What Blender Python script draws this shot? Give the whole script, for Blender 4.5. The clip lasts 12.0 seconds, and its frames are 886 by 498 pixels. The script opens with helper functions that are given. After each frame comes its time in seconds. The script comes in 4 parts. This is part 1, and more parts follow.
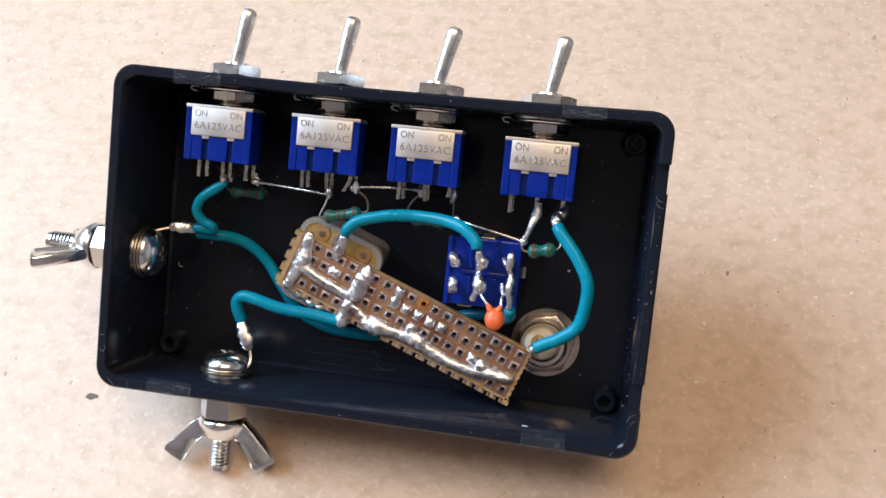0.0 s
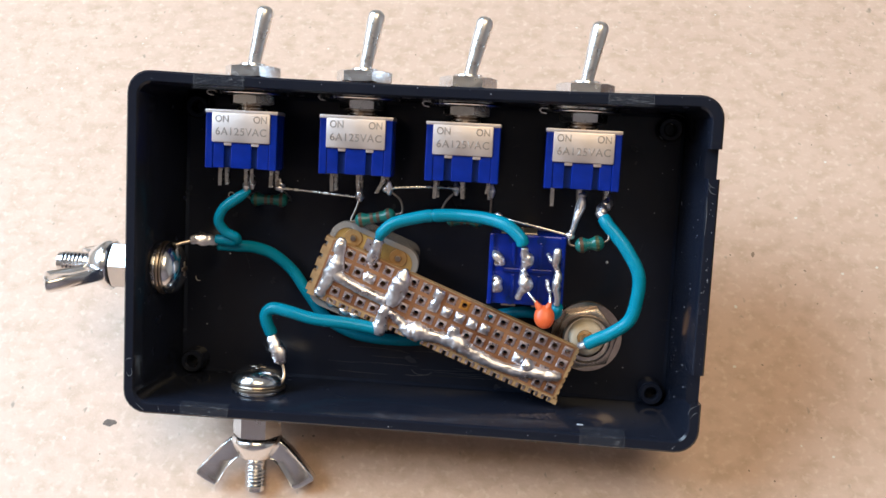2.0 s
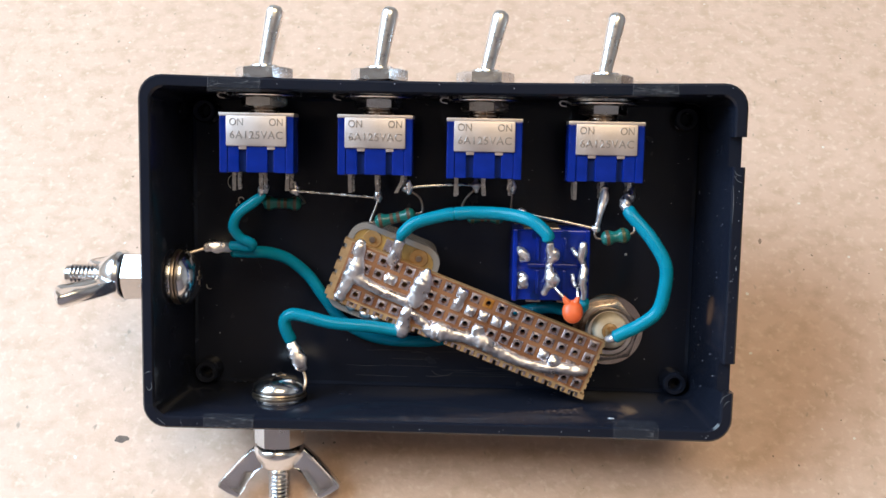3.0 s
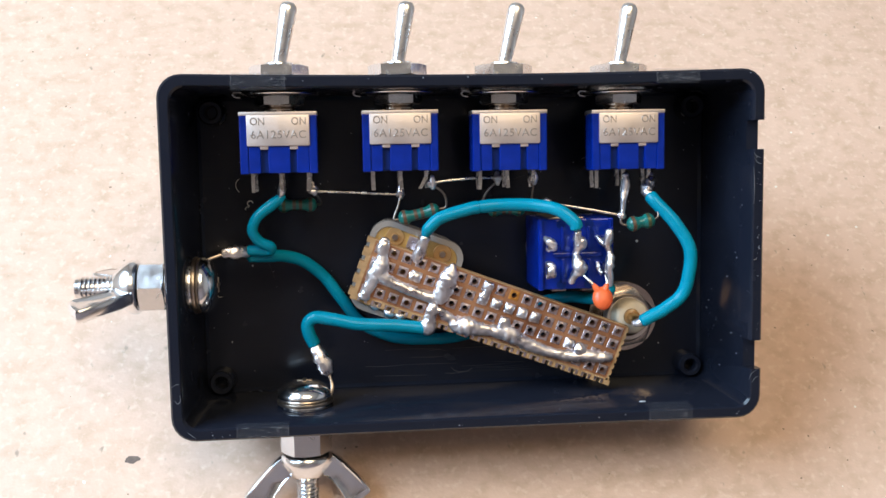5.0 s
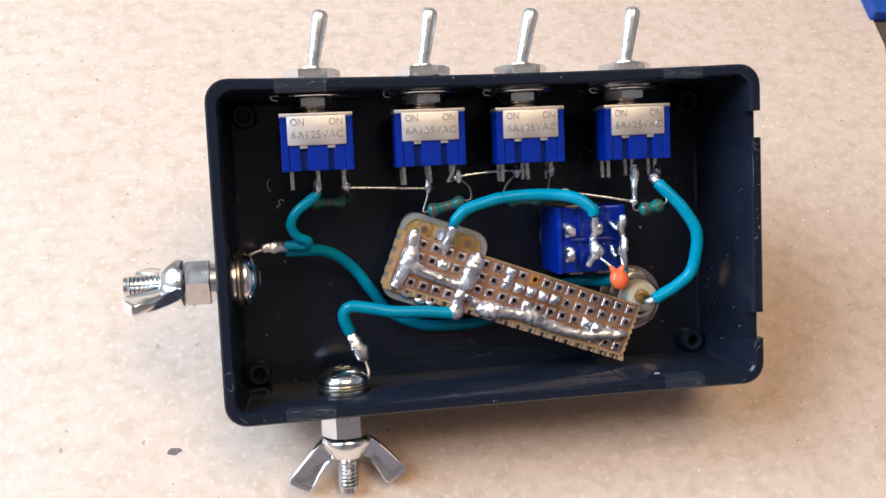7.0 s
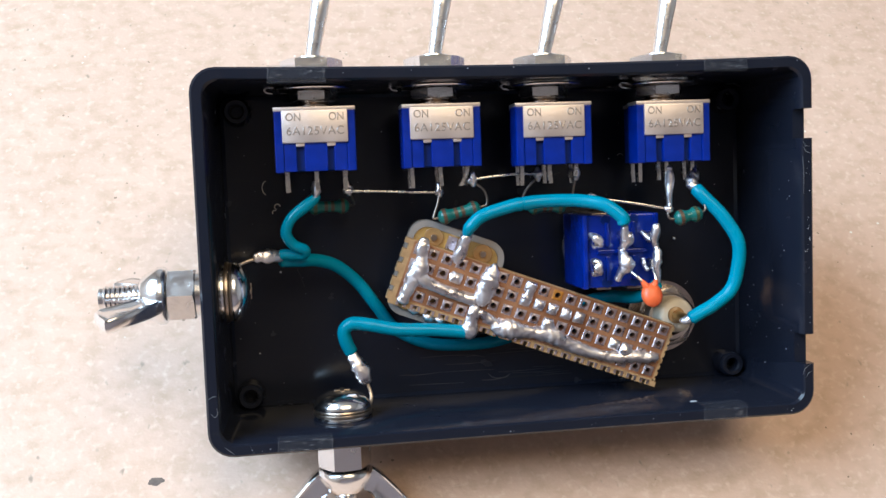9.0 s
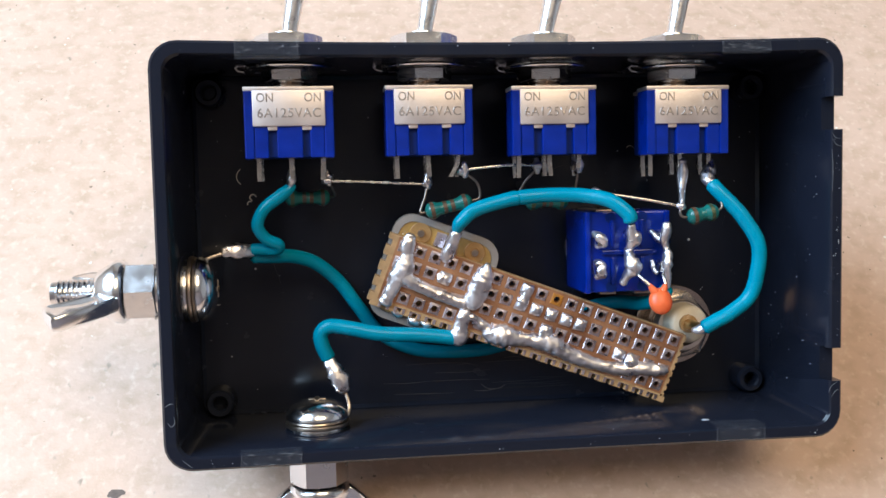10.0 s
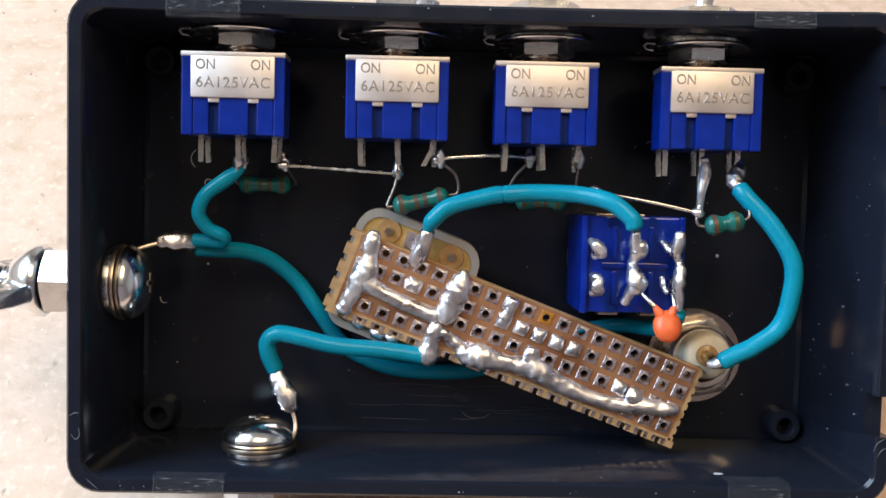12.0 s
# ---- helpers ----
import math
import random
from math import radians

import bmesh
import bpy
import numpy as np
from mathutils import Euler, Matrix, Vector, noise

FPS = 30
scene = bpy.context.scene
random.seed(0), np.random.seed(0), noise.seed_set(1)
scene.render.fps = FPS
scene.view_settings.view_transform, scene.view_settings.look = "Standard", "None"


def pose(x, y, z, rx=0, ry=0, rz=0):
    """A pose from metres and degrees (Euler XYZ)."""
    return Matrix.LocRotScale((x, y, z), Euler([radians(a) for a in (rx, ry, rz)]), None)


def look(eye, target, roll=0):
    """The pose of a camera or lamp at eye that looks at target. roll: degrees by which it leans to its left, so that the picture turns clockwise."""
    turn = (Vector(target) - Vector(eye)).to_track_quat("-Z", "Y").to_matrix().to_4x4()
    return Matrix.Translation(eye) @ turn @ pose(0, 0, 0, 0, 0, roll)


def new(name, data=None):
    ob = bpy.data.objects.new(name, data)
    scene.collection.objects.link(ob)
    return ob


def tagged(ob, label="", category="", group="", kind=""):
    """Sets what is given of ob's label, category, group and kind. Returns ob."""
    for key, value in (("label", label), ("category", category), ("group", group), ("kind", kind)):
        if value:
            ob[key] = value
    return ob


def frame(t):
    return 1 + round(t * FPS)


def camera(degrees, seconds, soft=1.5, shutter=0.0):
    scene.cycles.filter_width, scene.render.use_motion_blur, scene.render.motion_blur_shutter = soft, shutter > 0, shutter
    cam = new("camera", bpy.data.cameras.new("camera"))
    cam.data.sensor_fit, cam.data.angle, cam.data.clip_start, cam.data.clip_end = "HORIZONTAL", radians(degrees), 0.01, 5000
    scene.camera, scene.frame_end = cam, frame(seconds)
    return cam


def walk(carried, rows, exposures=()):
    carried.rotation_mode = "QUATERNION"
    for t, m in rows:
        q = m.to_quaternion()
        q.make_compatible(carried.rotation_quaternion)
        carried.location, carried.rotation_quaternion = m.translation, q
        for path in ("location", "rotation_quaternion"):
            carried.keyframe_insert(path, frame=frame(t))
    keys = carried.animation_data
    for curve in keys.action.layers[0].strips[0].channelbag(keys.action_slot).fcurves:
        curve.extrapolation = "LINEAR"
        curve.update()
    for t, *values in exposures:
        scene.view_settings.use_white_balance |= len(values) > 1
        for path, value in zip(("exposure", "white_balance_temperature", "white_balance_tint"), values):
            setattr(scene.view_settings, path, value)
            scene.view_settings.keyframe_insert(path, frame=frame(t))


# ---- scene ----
cam = camera(50.00, 12.0)
ROWS = [
    (0.0, 0.03752, -0.19267, 0.02013, 9.090, -5.984, -5.653),
    (0.5, 0.03358, -0.19100, 0.01999, 8.640, -6.085, -5.309),
    (1.0, 0.02871, -0.18819, 0.02041, 8.137, -6.169, -4.879),
    (1.5, 0.02336, -0.18808, 0.02099, 7.060, -6.495, -4.159),
    (2.0, 0.01805, -0.18861, 0.02007, 4.905, -6.362, -2.874),
    (2.5, 0.01143, -0.18839, 0.01954, 3.654, -6.323, -1.920),
    (3.0, 0.00519, -0.18698, 0.01944, 1.699, -6.363, -1.056),
    (5.0, -0.01917, -0.18559, 0.01674, -5.369, -5.791, 1.021),
    (5.5, -0.02295, -0.19181, 0.01667, -6.127, -5.795, 1.564),
    (6.0, -0.02782, -0.19809, 0.01531, -7.186, -5.831, 1.974),
    (6.5, -0.03491, -0.19822, 0.01269, -8.575, -5.261, 2.311),
    (7.0, -0.03790, -0.19506, 0.01392, -9.584, -5.085, 2.528),
    (9.0, -0.03394, -0.17746, 0.01187, -8.434, -4.228, 2.109),
    (9.5, -0.03077, -0.17037, 0.01077, -7.401, -4.050, 1.669),
    (10.0, -0.02579, -0.16396, 0.00979, -6.708, -4.013, 1.239),
    (10.5, -0.01974, -0.15687, 0.00949, -5.456, -3.861, 0.959),
    (11.0, -0.01588, -0.15154, 0.00797, -4.319, -3.401, 0.145),
    (11.5, -0.01165, -0.14630, 0.00726, -3.277, -3.193, -0.570),
    (12.0, -0.00713, -0.14358, 0.00657, -0.918, -3.076, -1.290),
]
# x, depth and height are counted in a frame that looks straight into the box; BOX stands it in the room
BOX = pose(0, 0, 0.01769, 39.56, 0, 0)
walk(cam, [(t, BOX @ pose(0, 0, 0, -90) @ pose(x, y, z, 90 + pitch, roll, yaw)) for t, x, y, z, yaw, pitch, roll in ROWS],
     [(0.0, -0.06, 6580, 10), (2.5, -0.05, 6580, 10), (5.0, 0.06, 6500, 10), (7.0, 0.05, 6320, 10), (9.5, 0.04, 6300, 10), (12.0, 0.02, 6720, 10)])

S = 0.001                                       # all lengths below are written in millimetres


# ---- world and light ----
world = bpy.data.worlds.new("sky")
scene.world = world
world.use_nodes = True
sky = world.node_tree.nodes.new("ShaderNodeTexSky")
sky.sky_type, sky.sun_disc = "NISHITA", False
sky.sun_elevation, sky.sun_rotation = radians(35), radians(-60)
back = world.node_tree.nodes["Background"]
world.node_tree.links.new(sky.outputs[0], back.inputs[0])
back.inputs[1].default_value = 0.1


def area_lamp(name, eye, target, sx, sy, power, colour):
    d = bpy.data.lights.new(name, "AREA")
    d.shape, d.size, d.size_y, d.energy, d.color = "RECTANGLE", sx, sy, power, colour
    ob = new(name, d)
    ob.matrix_world = look(eye, target)
    return ob


area_lamp("ceiling_lamp", (0.16, -0.09, 0.985), (0.16, -0.09, 0.0), 0.5, 0.5, 4.6, (1.0, 0.775, 0.485))
area_lamp("window_light", (-0.495, 0.09, 0.52), (0.0, 0.0, 0.02), 0.5, 0.5, 10.2, (0.57, 0.78, 1.0))


# ---- materials ----
def mat(name, base, rough=0.5, metal=0.0, grain=0.0, scale=1500.0, vary=0.0, vscale=150.0, ior=1.5, coat=0.0, rvary=0.0, dark=None):
    """A surface with fine relief (grain), broad colour change (vary) and uneven gloss (rvary). Scales are per metre."""
    m = bpy.data.materials.new(name)
    m.use_nodes = True
    n, l = m.node_tree.nodes, m.node_tree.links
    p = n["Principled BSDF"]
    p.inputs["Base Color"].default_value = (*base, 1)
    p.inputs["Roughness"].default_value = rough
    p.inputs["Metallic"].default_value = metal
    p.inputs["IOR"].default_value = ior
    p.inputs["Coat Weight"].default_value = coat
    tc = n.new("ShaderNodeTexCoord")
    if vary or rvary:
        big = n.new("ShaderNodeTexNoise")
        big.inputs["Scale"].default_value, big.inputs["Detail"].default_value = vscale, 6
        l.new(tc.outputs["Object"], big.inputs["Vector"])
    if vary:
        ramp = n.new("ShaderNodeMix")
        ramp.data_type = "RGBA"
        low = dark or tuple(c * (1 - vary) for c in base)
        ramp.inputs[6].default_value, ramp.inputs[7].default_value = (*low, 1), (*[min(1, c * (1 + vary * 0.4)) for c in base], 1)
        st = n.new("ShaderNodeMapRange")
        st.inputs[1].default_value, st.inputs[2].default_value = 0.3, 0.7
        l.new(big.outputs[0], st.inputs[0])
        l.new(st.outputs[0], ramp.inputs[0])
        l.new(ramp.outputs[2], p.inputs["Base Color"])
    if rvary:
        mr = n.new("ShaderNodeMapRange")
        mr.inputs[1].default_value, mr.inputs[2].default_value = 0.3, 0.7
        mr.inputs[3].default_value, mr.inputs[4].default_value = max(0.02, rough - rvary), min(1, rough + rvary)
        l.new(big.outputs[0], mr.inputs[0])
        l.new(mr.outputs[0], p.inputs["Roughness"])
    if grain:
        fine = n.new("ShaderNodeTexNoise")
        fine.inputs["Scale"].default_value, fine.inputs["Detail"].default_value = scale, 5
        bump = n.new("ShaderNodeBump")
        bump.inputs["Strength"].default_value, bump.inputs["Distance"].default_value = grain, 0.0003
        l.new(tc.outputs["Object"], fine.inputs["Vector"])
        l.new(fine.outputs[0], bump.inputs["Height"])
        l.new(bump.outputs[0], p.inputs["Normal"])
    return m


def paper_material():
    m = mat("kraft_paper", (0.60, 0.43, 0.285), 0.5)
    n, l = m.node_tree.nodes, m.node_tree.links
    p = n["Principled BSDF"]
    tc = n.new("ShaderNodeTexCoord")

    def noise_tex(scale, detail=4, stretch=(1, 1, 1)):
        mp, t = n.new("ShaderNodeMapping"), n.new("ShaderNodeTexNoise")
        mp.inputs["Scale"].default_value = stretch
        t.inputs["Scale"].default_value, t.inputs["Detail"].default_value = scale, detail
        l.new(tc.outputs["Object"], mp.inputs["Vector"])
        l.new(mp.outputs[0], t.inputs["Vector"])
        return t.outputs[0]

    def blend(a, b, fac, lo, hi):
        r, x = n.new("ShaderNodeMapRange"), n.new("ShaderNodeMix")
        x.data_type = "RGBA"
        r.inputs[1].default_value, r.inputs[2].default_value = lo, hi
        l.new(fac, r.inputs[0])
        l.new(r.outputs[0], x.inputs[0])
        if isinstance(a, tuple):
            x.inputs[6].default_value = (*a, 1)
        else:
            l.new(a, x.inputs[6])
        x.inputs[7].default_value = (*b, 1)
        return x.outputs[2]

    c = blend((0.66, 0.459, 0.347), (0.71, 0.504, 0.386), noise_tex(45), 0.3, 0.7)
    c = blend(c, (0.56, 0.386, 0.270), noise_tex(260, 6, (0.9, 1.1, 1)), 0.45, 0.74)
    c = blend(c, (0.775, 0.594, 0.472), noise_tex(650, 4, (1, 1, 1)), 0.54, 0.77)
    c = blend(c, (0.36, 0.27, 0.20), noise_tex(480, 2, (1, 0.6, 1)), 0.70, 0.79)
    l.new(c, p.inputs["Base Color"])
    bump = n.new("ShaderNodeBump")
    bump.inputs["Strength"].default_value, bump.inputs["Distance"].default_value = 0.35, 0.0003
    l.new(noise_tex(900, 6), bump.inputs["Height"])
    l.new(bump.outputs[0], p.inputs["Normal"])
    return m


def plastic_black():
    m = mat("black_abs", (0.0094, 0.0116, 0.0200), 0.20, grain=0.03, scale=2600, rvary=0.08, vscale=220)
    n, l = m.node_tree.nodes, m.node_tree.links
    p = n["Principled BSDF"]
    p.inputs["Specular IOR Level"].default_value = 0.30
    tc, mp, vo = n.new("ShaderNodeTexCoord"), n.new("ShaderNodeMapping"), n.new("ShaderNodeTexNoise")
    mp.inputs["Scale"].default_value = (0.12, 2.2, 1)
    vo.inputs["Scale"].default_value, vo.inputs["Detail"].default_value = 420, 3
    mr, mx = n.new("ShaderNodeMapRange"), n.new("ShaderNodeMix")
    mx.data_type = "RGBA"
    mr.inputs[1].default_value, mr.inputs[2].default_value = 0.66, 0.82
    mx.inputs[6].default_value, mx.inputs[7].default_value = (0.0094, 0.0116, 0.0200, 1), (0.017, 0.018, 0.021, 1)
    l.new(tc.outputs["Object"], mp.inputs["Vector"])
    l.new(mp.outputs[0], vo.inputs["Vector"])
    l.new(vo.outputs[0], mr.inputs[0])
    l.new(mr.outputs[0], mx.inputs[0])
    l.new(mx.outputs[2], p.inputs["Base Color"])
    return m


def see_through(name, colour, rough, opacity, ior=1.45):
    m = mat(name, colour, rough, ior=ior)
    n, l = m.node_tree.nodes, m.node_tree.links
    p = n["Principled BSDF"]
    clear, mix = n.new("ShaderNodeBsdfTransparent"), n.new("ShaderNodeMixShader")
    mix.inputs[0].default_value = opacity
    l.new(clear.outputs[0], mix.inputs[1])
    l.new(p.outputs[0], mix.inputs[2])
    l.new(mix.outputs[0], n["Material Output"].inputs["Surface"])
    return m


M_PAPER = paper_material()
M_BLACK = plastic_black()
M_CHROME = mat("chrome", (0.88, 0.89, 0.91), 0.19, 1.0, grain=0.03, scale=900, rvary=0.05, vscale=600)
M_STEEL = mat("zinc_steel", (0.76, 0.76, 0.77), 0.22, 1.0, grain=0.05, scale=1600, rvary=0.08, vscale=500)
M_NICKEL = mat("nickel_sheet", (0.82, 0.74, 0.71), 0.48, 1.0, grain=0.025, scale=3000, vary=0.10, vscale=200, rvary=0.06)
M_BRASSY = mat("dull_nickel_washer", (0.50, 0.42, 0.35), 0.32, 1.0, grain=0.08, vary=0.2, vscale=400)
M_LEVER = mat("satin_nickel_lever", (0.90, 0.885, 0.88), 0.30, 1.0, grain=0.03, scale=900, rvary=0.06, vscale=500)
M_SOCKET = mat("nickel_socket", (0.66, 0.565, 0.485), 0.20, 1.0, grain=0.05, scale=1200, vary=0.25, vscale=300, rvary=0.08)
M_LETTER = mat("pressed_letters", (0.48, 0.43, 0.405), 0.36, 1.0)
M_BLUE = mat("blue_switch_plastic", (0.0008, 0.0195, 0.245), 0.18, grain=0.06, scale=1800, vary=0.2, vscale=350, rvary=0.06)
# the same blue plastic, darkened: the shade of the grooves is in its colour
M_BLUE_SHADED = mat("blue_switch_plastic_shaded", (0.001, 0.016, 0.13), 0.45, grain=0.1, scale=1800)
M_LEAD = mat("dull_lead_wire", (0.30, 0.26, 0.235), 0.40, 1.0, grain=0.1, vary=0.3, vscale=700)
M_TIN = mat("tinned_metal", (0.78, 0.76, 0.72), 0.25, 1.0, grain=0.06, scale=1500, vary=0.25, vscale=900, rvary=0.1)
M_SOLDER = mat("solder", (0.88, 0.835, 0.90), 0.36, 1.0, grain=0.4, scale=480, vary=0.42, vscale=380, rvary=0.14)
M_TEAL = mat("teal_insulation", (0.0, 0.235, 0.35), 0.24, grain=0.08, scale=1500, vary=0.15, vscale=160, rvary=0.06)
for m, level in ((M_BLUE, 0.45), (M_TEAL, 0.22), (M_BLUE_SHADED, 0.15)):
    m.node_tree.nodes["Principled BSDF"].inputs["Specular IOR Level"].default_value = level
M_PCB = mat("phenolic_board", (0.30, 0.138, 0.064), 0.34, grain=0.25, scale=2200, vary=0.45, vscale=150, dark=(0.14, 0.046, 0.015), coat=0.3)
M_PCBEDGE = mat("phenolic_edge", (0.42, 0.25, 0.115), 0.6, grain=0.3, vary=0.3, vscale=600)
M_PAD = mat("tinned_pad", (0.78, 0.69, 0.72), 0.33, 1.0, grain=0.3, scale=1800, vary=0.35, vscale=900, rvary=0.12)
M_BURNT = mat("bare_scorched_pad", (0.42, 0.16, 0.02), 0.4, vary=0.3, vscale=900)
M_ORANGE = mat("orange_lacquer", (0.80, 0.13, 0.035), 0.38, grain=0.15, scale=1500, vary=0.15, vscale=500)
M_RES = mat("resistor_lacquer", (0.007, 0.135, 0.12), 0.28, grain=0.05, vary=0.2, vscale=700)
M_BAND_R = mat("band_red", (0.085, 0.045, 0.025), 0.45)
M_BAND_O = mat("band_brown", (0.07, 0.045, 0.03), 0.45)
M_BAND_G = mat("band_gold", (0.06, 0.075, 0.035), 0.4, 0.3)
M_WHITE = mat("ivory_insulator", (0.72, 0.63, 0.49), 0.42, grain=0.05, vary=0.15, vscale=400)
M_AMBER = mat("flux_amber", (0.38, 0.215, 0.085), 0.2, vary=0.3, vscale=500)
M_CASE = see_through("clear_cloudy_case", (0.40, 0.36, 0.33), 0.25, 0.55)
M_FLAP = mat("amber_case_inside", (0.40, 0.24, 0.07), 0.3, vary=0.5, vscale=260, coat=0.5)
M_TAPE = see_through("clear_tape", (0.22, 0.23, 0.26), 0.42, 0.075)
M_SPOT = mat("dark_stain", (0.17, 0.13, 0.11), 0.8, vary=0.3, vscale=700)
M_WALL = mat("wall_paint", (0.76, 0.75, 0.74), 0.85, vary=0.05, vscale=2)
M_WALL_REFLECT = mat("dark_reflection_wall", (0.38, 0.33, 0.355), 0.85, vary=0.05, vscale=2)
M_TABLE = mat("brown_table", (0.13, 0.085, 0.055), 0.5, vary=0.4, vscale=40, grain=0.1, scale=300)
M_SPECK_L = mat("pale_fleck", (0.80, 0.74, 0.66), 0.8)
M_SPECK_D = mat("brown_fleck", (0.30, 0.21, 0.15), 0.85)
M_BLUECLOTH = mat("blue_cover", (0.01, 0.06, 0.30), 0.5, grain=0.2, scale=600, vary=0.3, vscale=60)


# ---- helpers of shape ----
ORIGIN = {}


def thing(name, at, label, category, group=""):
    """An Empty at a place of the box frame (mm), as the root of a thing."""
    at = tuple(at)[:3]
    ob = new(name)
    ob.empty_display_size = 0.002
    ob.matrix_world = BOX @ Matrix.Translation(Vector(at) * S)
    ORIGIN[ob] = Vector(at)
    return tagged(ob, label, category, group)


def part(name, bm, material, parent, label=""):
    """One mesh under a thing or part; bm is in box millimetres."""
    o = ORIGIN[parent]
    for v in bm.verts:
        v.co = (v.co - o) * S
    me = bpy.data.meshes.new(name)
    bmesh.ops.recalc_face_normals(bm, faces=bm.faces)
    bm.to_mesh(me)
    bm.free()
    me.materials.append(material)
    ob = new(name, me)
    ob.parent = parent
    ORIGIN[ob] = o
    return tagged(ob, label)


def smooth(ob, angle=35):
    ob.data.shade_smooth() if angle >= 180 else ob.data.set_sharp_from_angle(angle=radians(angle))
    return ob


def block(x0, x1, y0, y1, z0, z1, bevel=0.15, bm=None):
    bm = bm or bmesh.new()
    g = bmesh.ops.create_cube(bm, size=1.0)
    vs = g["verts"]
    for v in vs:
        v.co = Vector(((x0 + x1) / 2 + v.co.x * (x1 - x0), (y0 + y1) / 2 + v.co.y * (y1 - y0), (z0 + z1) / 2 + v.co.z * (z1 - z0)))
    if bevel:
        es = list({e for v in vs for e in v.link_edges})
        bmesh.ops.bevel(bm, geom=es, offset=bevel, segments=2, affect="EDGES", profile=0.6)
    return bm


AX = {"x": Matrix(((0, 0, 1), (1, 0, 0), (0, 1, 0))), "y": Matrix(((0, 1, 0), (0, 0, 1), (1, 0, 0))), "z": Matrix.Identity(3)}


def lathe(profile, at, axis="z", segs=32, bm=None, squash=None):
    """Turns (radius, height) pairs about an axis through at; closed at the ends when the radius is 0."""
    bm = bm or bmesh.new()
    turn = AX[axis] if isinstance(axis, str) else axis
    rings = []
    for r, h in profile:
        if r < 1e-6:
            rings.append([bm.verts.new(Vector(at) + turn @ Vector((0, 0, h)))])
        else:
            rings.append([bm.verts.new(Vector(at) + turn @ Vector((r * math.cos(2 * math.pi * k / segs), r * math.sin(2 * math.pi * k / segs) * (squash or 1), h))) for k in range(segs)])
    for a, b in zip(rings, rings[1:]):
        for k in range(segs):
            j = (k + 1) % segs
            if len(a) == 1 and len(b) == 1:
                continue
            if len(a) == 1:
                bm.faces.new((a[0], b[k], b[j]))
            elif len(b) == 1:
                bm.faces.new((a[k], a[j], b[0]))
            else:
                bm.faces.new((a[k], a[j], b[j], b[k]))
    return bm


def hexnut(at, axis, flats, h0, h1, bore, spin=0.0, chamfer=0.18):
    """A hexagon nut with rounded-off corners and a bore."""
    bm = bmesh.new()
    turn = AX[axis]
    R = flats / math.sqrt(3)
    n = 36

    def ring(kind, h, away=0.0):
        out = []
        for k in range(n):
            a = 2 * math.pi * k / n
            d = (a % (math.pi / 3)) - math.pi / 6
            r = R * math.cos(math.pi / 6) / math.cos(d)
            fall = away * (chamfer * 0.3 + (r - flats / 2) * 0.25)    # conical chamfer: the corners fall off most
            r = {"hex": r, "round": flats / 2 - chamfer * 0.6, "bore": bore}[kind]
            out.append(bm.verts.new(Vector(at) + turn @ Vector((r * math.cos(a + spin), r * math.sin(a + spin), h + fall))))
        return out

    loops = [ring("bore", h0), ring("round", h0), ring("hex", h0, 1), ring("hex", h1, -1), ring("round", h1), ring("bore", h1)]
    for a, b in zip(loops, loops[1:] + loops[:1]):
        for k in range(n):
            j = (k + 1) % n
            bm.faces.new((a[k], a[j], b[j], b[k]))
    return bm


def curve_points(pts, per=8):
    """A smooth line through the points (Catmull-Rom); each point may carry further numbers, such as a radius."""
    P = [np.array(p, float) for p in pts]
    P = [2 * P[0] - P[1]] + P + [2 * P[-1] - P[-2]]
    out = []
    for i in range(1, len(P) - 2):
        for k in range(per):
            t = k / per
            out.append(0.5 * (2 * P[i] + (P[i + 1] - P[i - 1]) * t + (2 * P[i - 1] - 5 * P[i] + 4 * P[i + 1] - P[i + 2]) * t * t + (3 * P[i] - P[i - 1] - 3 * P[i + 1] + P[i + 2]) * t ** 3))
    out.append(P[-2])
    return out


def tube(pts, radius, segs=14, per=8, rough=0.0, flat=1.0, bm=None, round_ends=True):
    """A tube along a smooth line; points are (x, y, z) or (x, y, z, r)."""
    bm = bm or bmesh.new()
    line = curve_points([tuple(p) if len(p) == 4 else (*p, radius) for p in pts], per)
    pos, rad = [Vector(p[:3]) for p in line], [max(0.02, p[3]) for p in line]
    if round_ends:
        d0, d1 = (pos[0] - pos[1]).normalized(), (pos[-1] - pos[-2]).normalized()
        pos = [pos[0] + d0 * rad[0] * 0.35] + pos + [pos[-1] + d1 * rad[-1] * 0.35]
        rad = [rad[0] * 0.6] + rad + [rad[-1] * 0.6]
    up = Vector((0.13, 0.21, 1)).normalized()
    rings = []
    for i, c in enumerate(pos):
        d = (pos[min(i + 1, len(pos) - 1)] - pos[max(i - 1, 0)]).normalized()
        side = d.cross(up)
        side = side.normalized() if side.length > 0.15 else d.cross(Vector((0, 1, 0))).normalized()
        over = side.cross(d).normalized()
        ring = []
        for k in range(segs):
            a = 2 * math.pi * k / segs
            q = c + (side * math.cos(a) + over * math.sin(a) * flat) * rad[i]
            if rough:
                q += (q - c) * rough * noise.noise(q * 1.3) + Vector((0, 0, rough * 0.3 * noise.noise(q * 2.7)))
            ring.append(bm.verts.new(q))
        rings.append(ring)
    for a, b in zip(rings, rings[1:]):
        for k in range(segs):
            j = (k + 1) % segs
            bm.faces.new((a[k], a[j], b[j], b[k]))
    bm.faces.new(rings[0][::-1])
    bm.faces.new(rings[-1])
    return bm


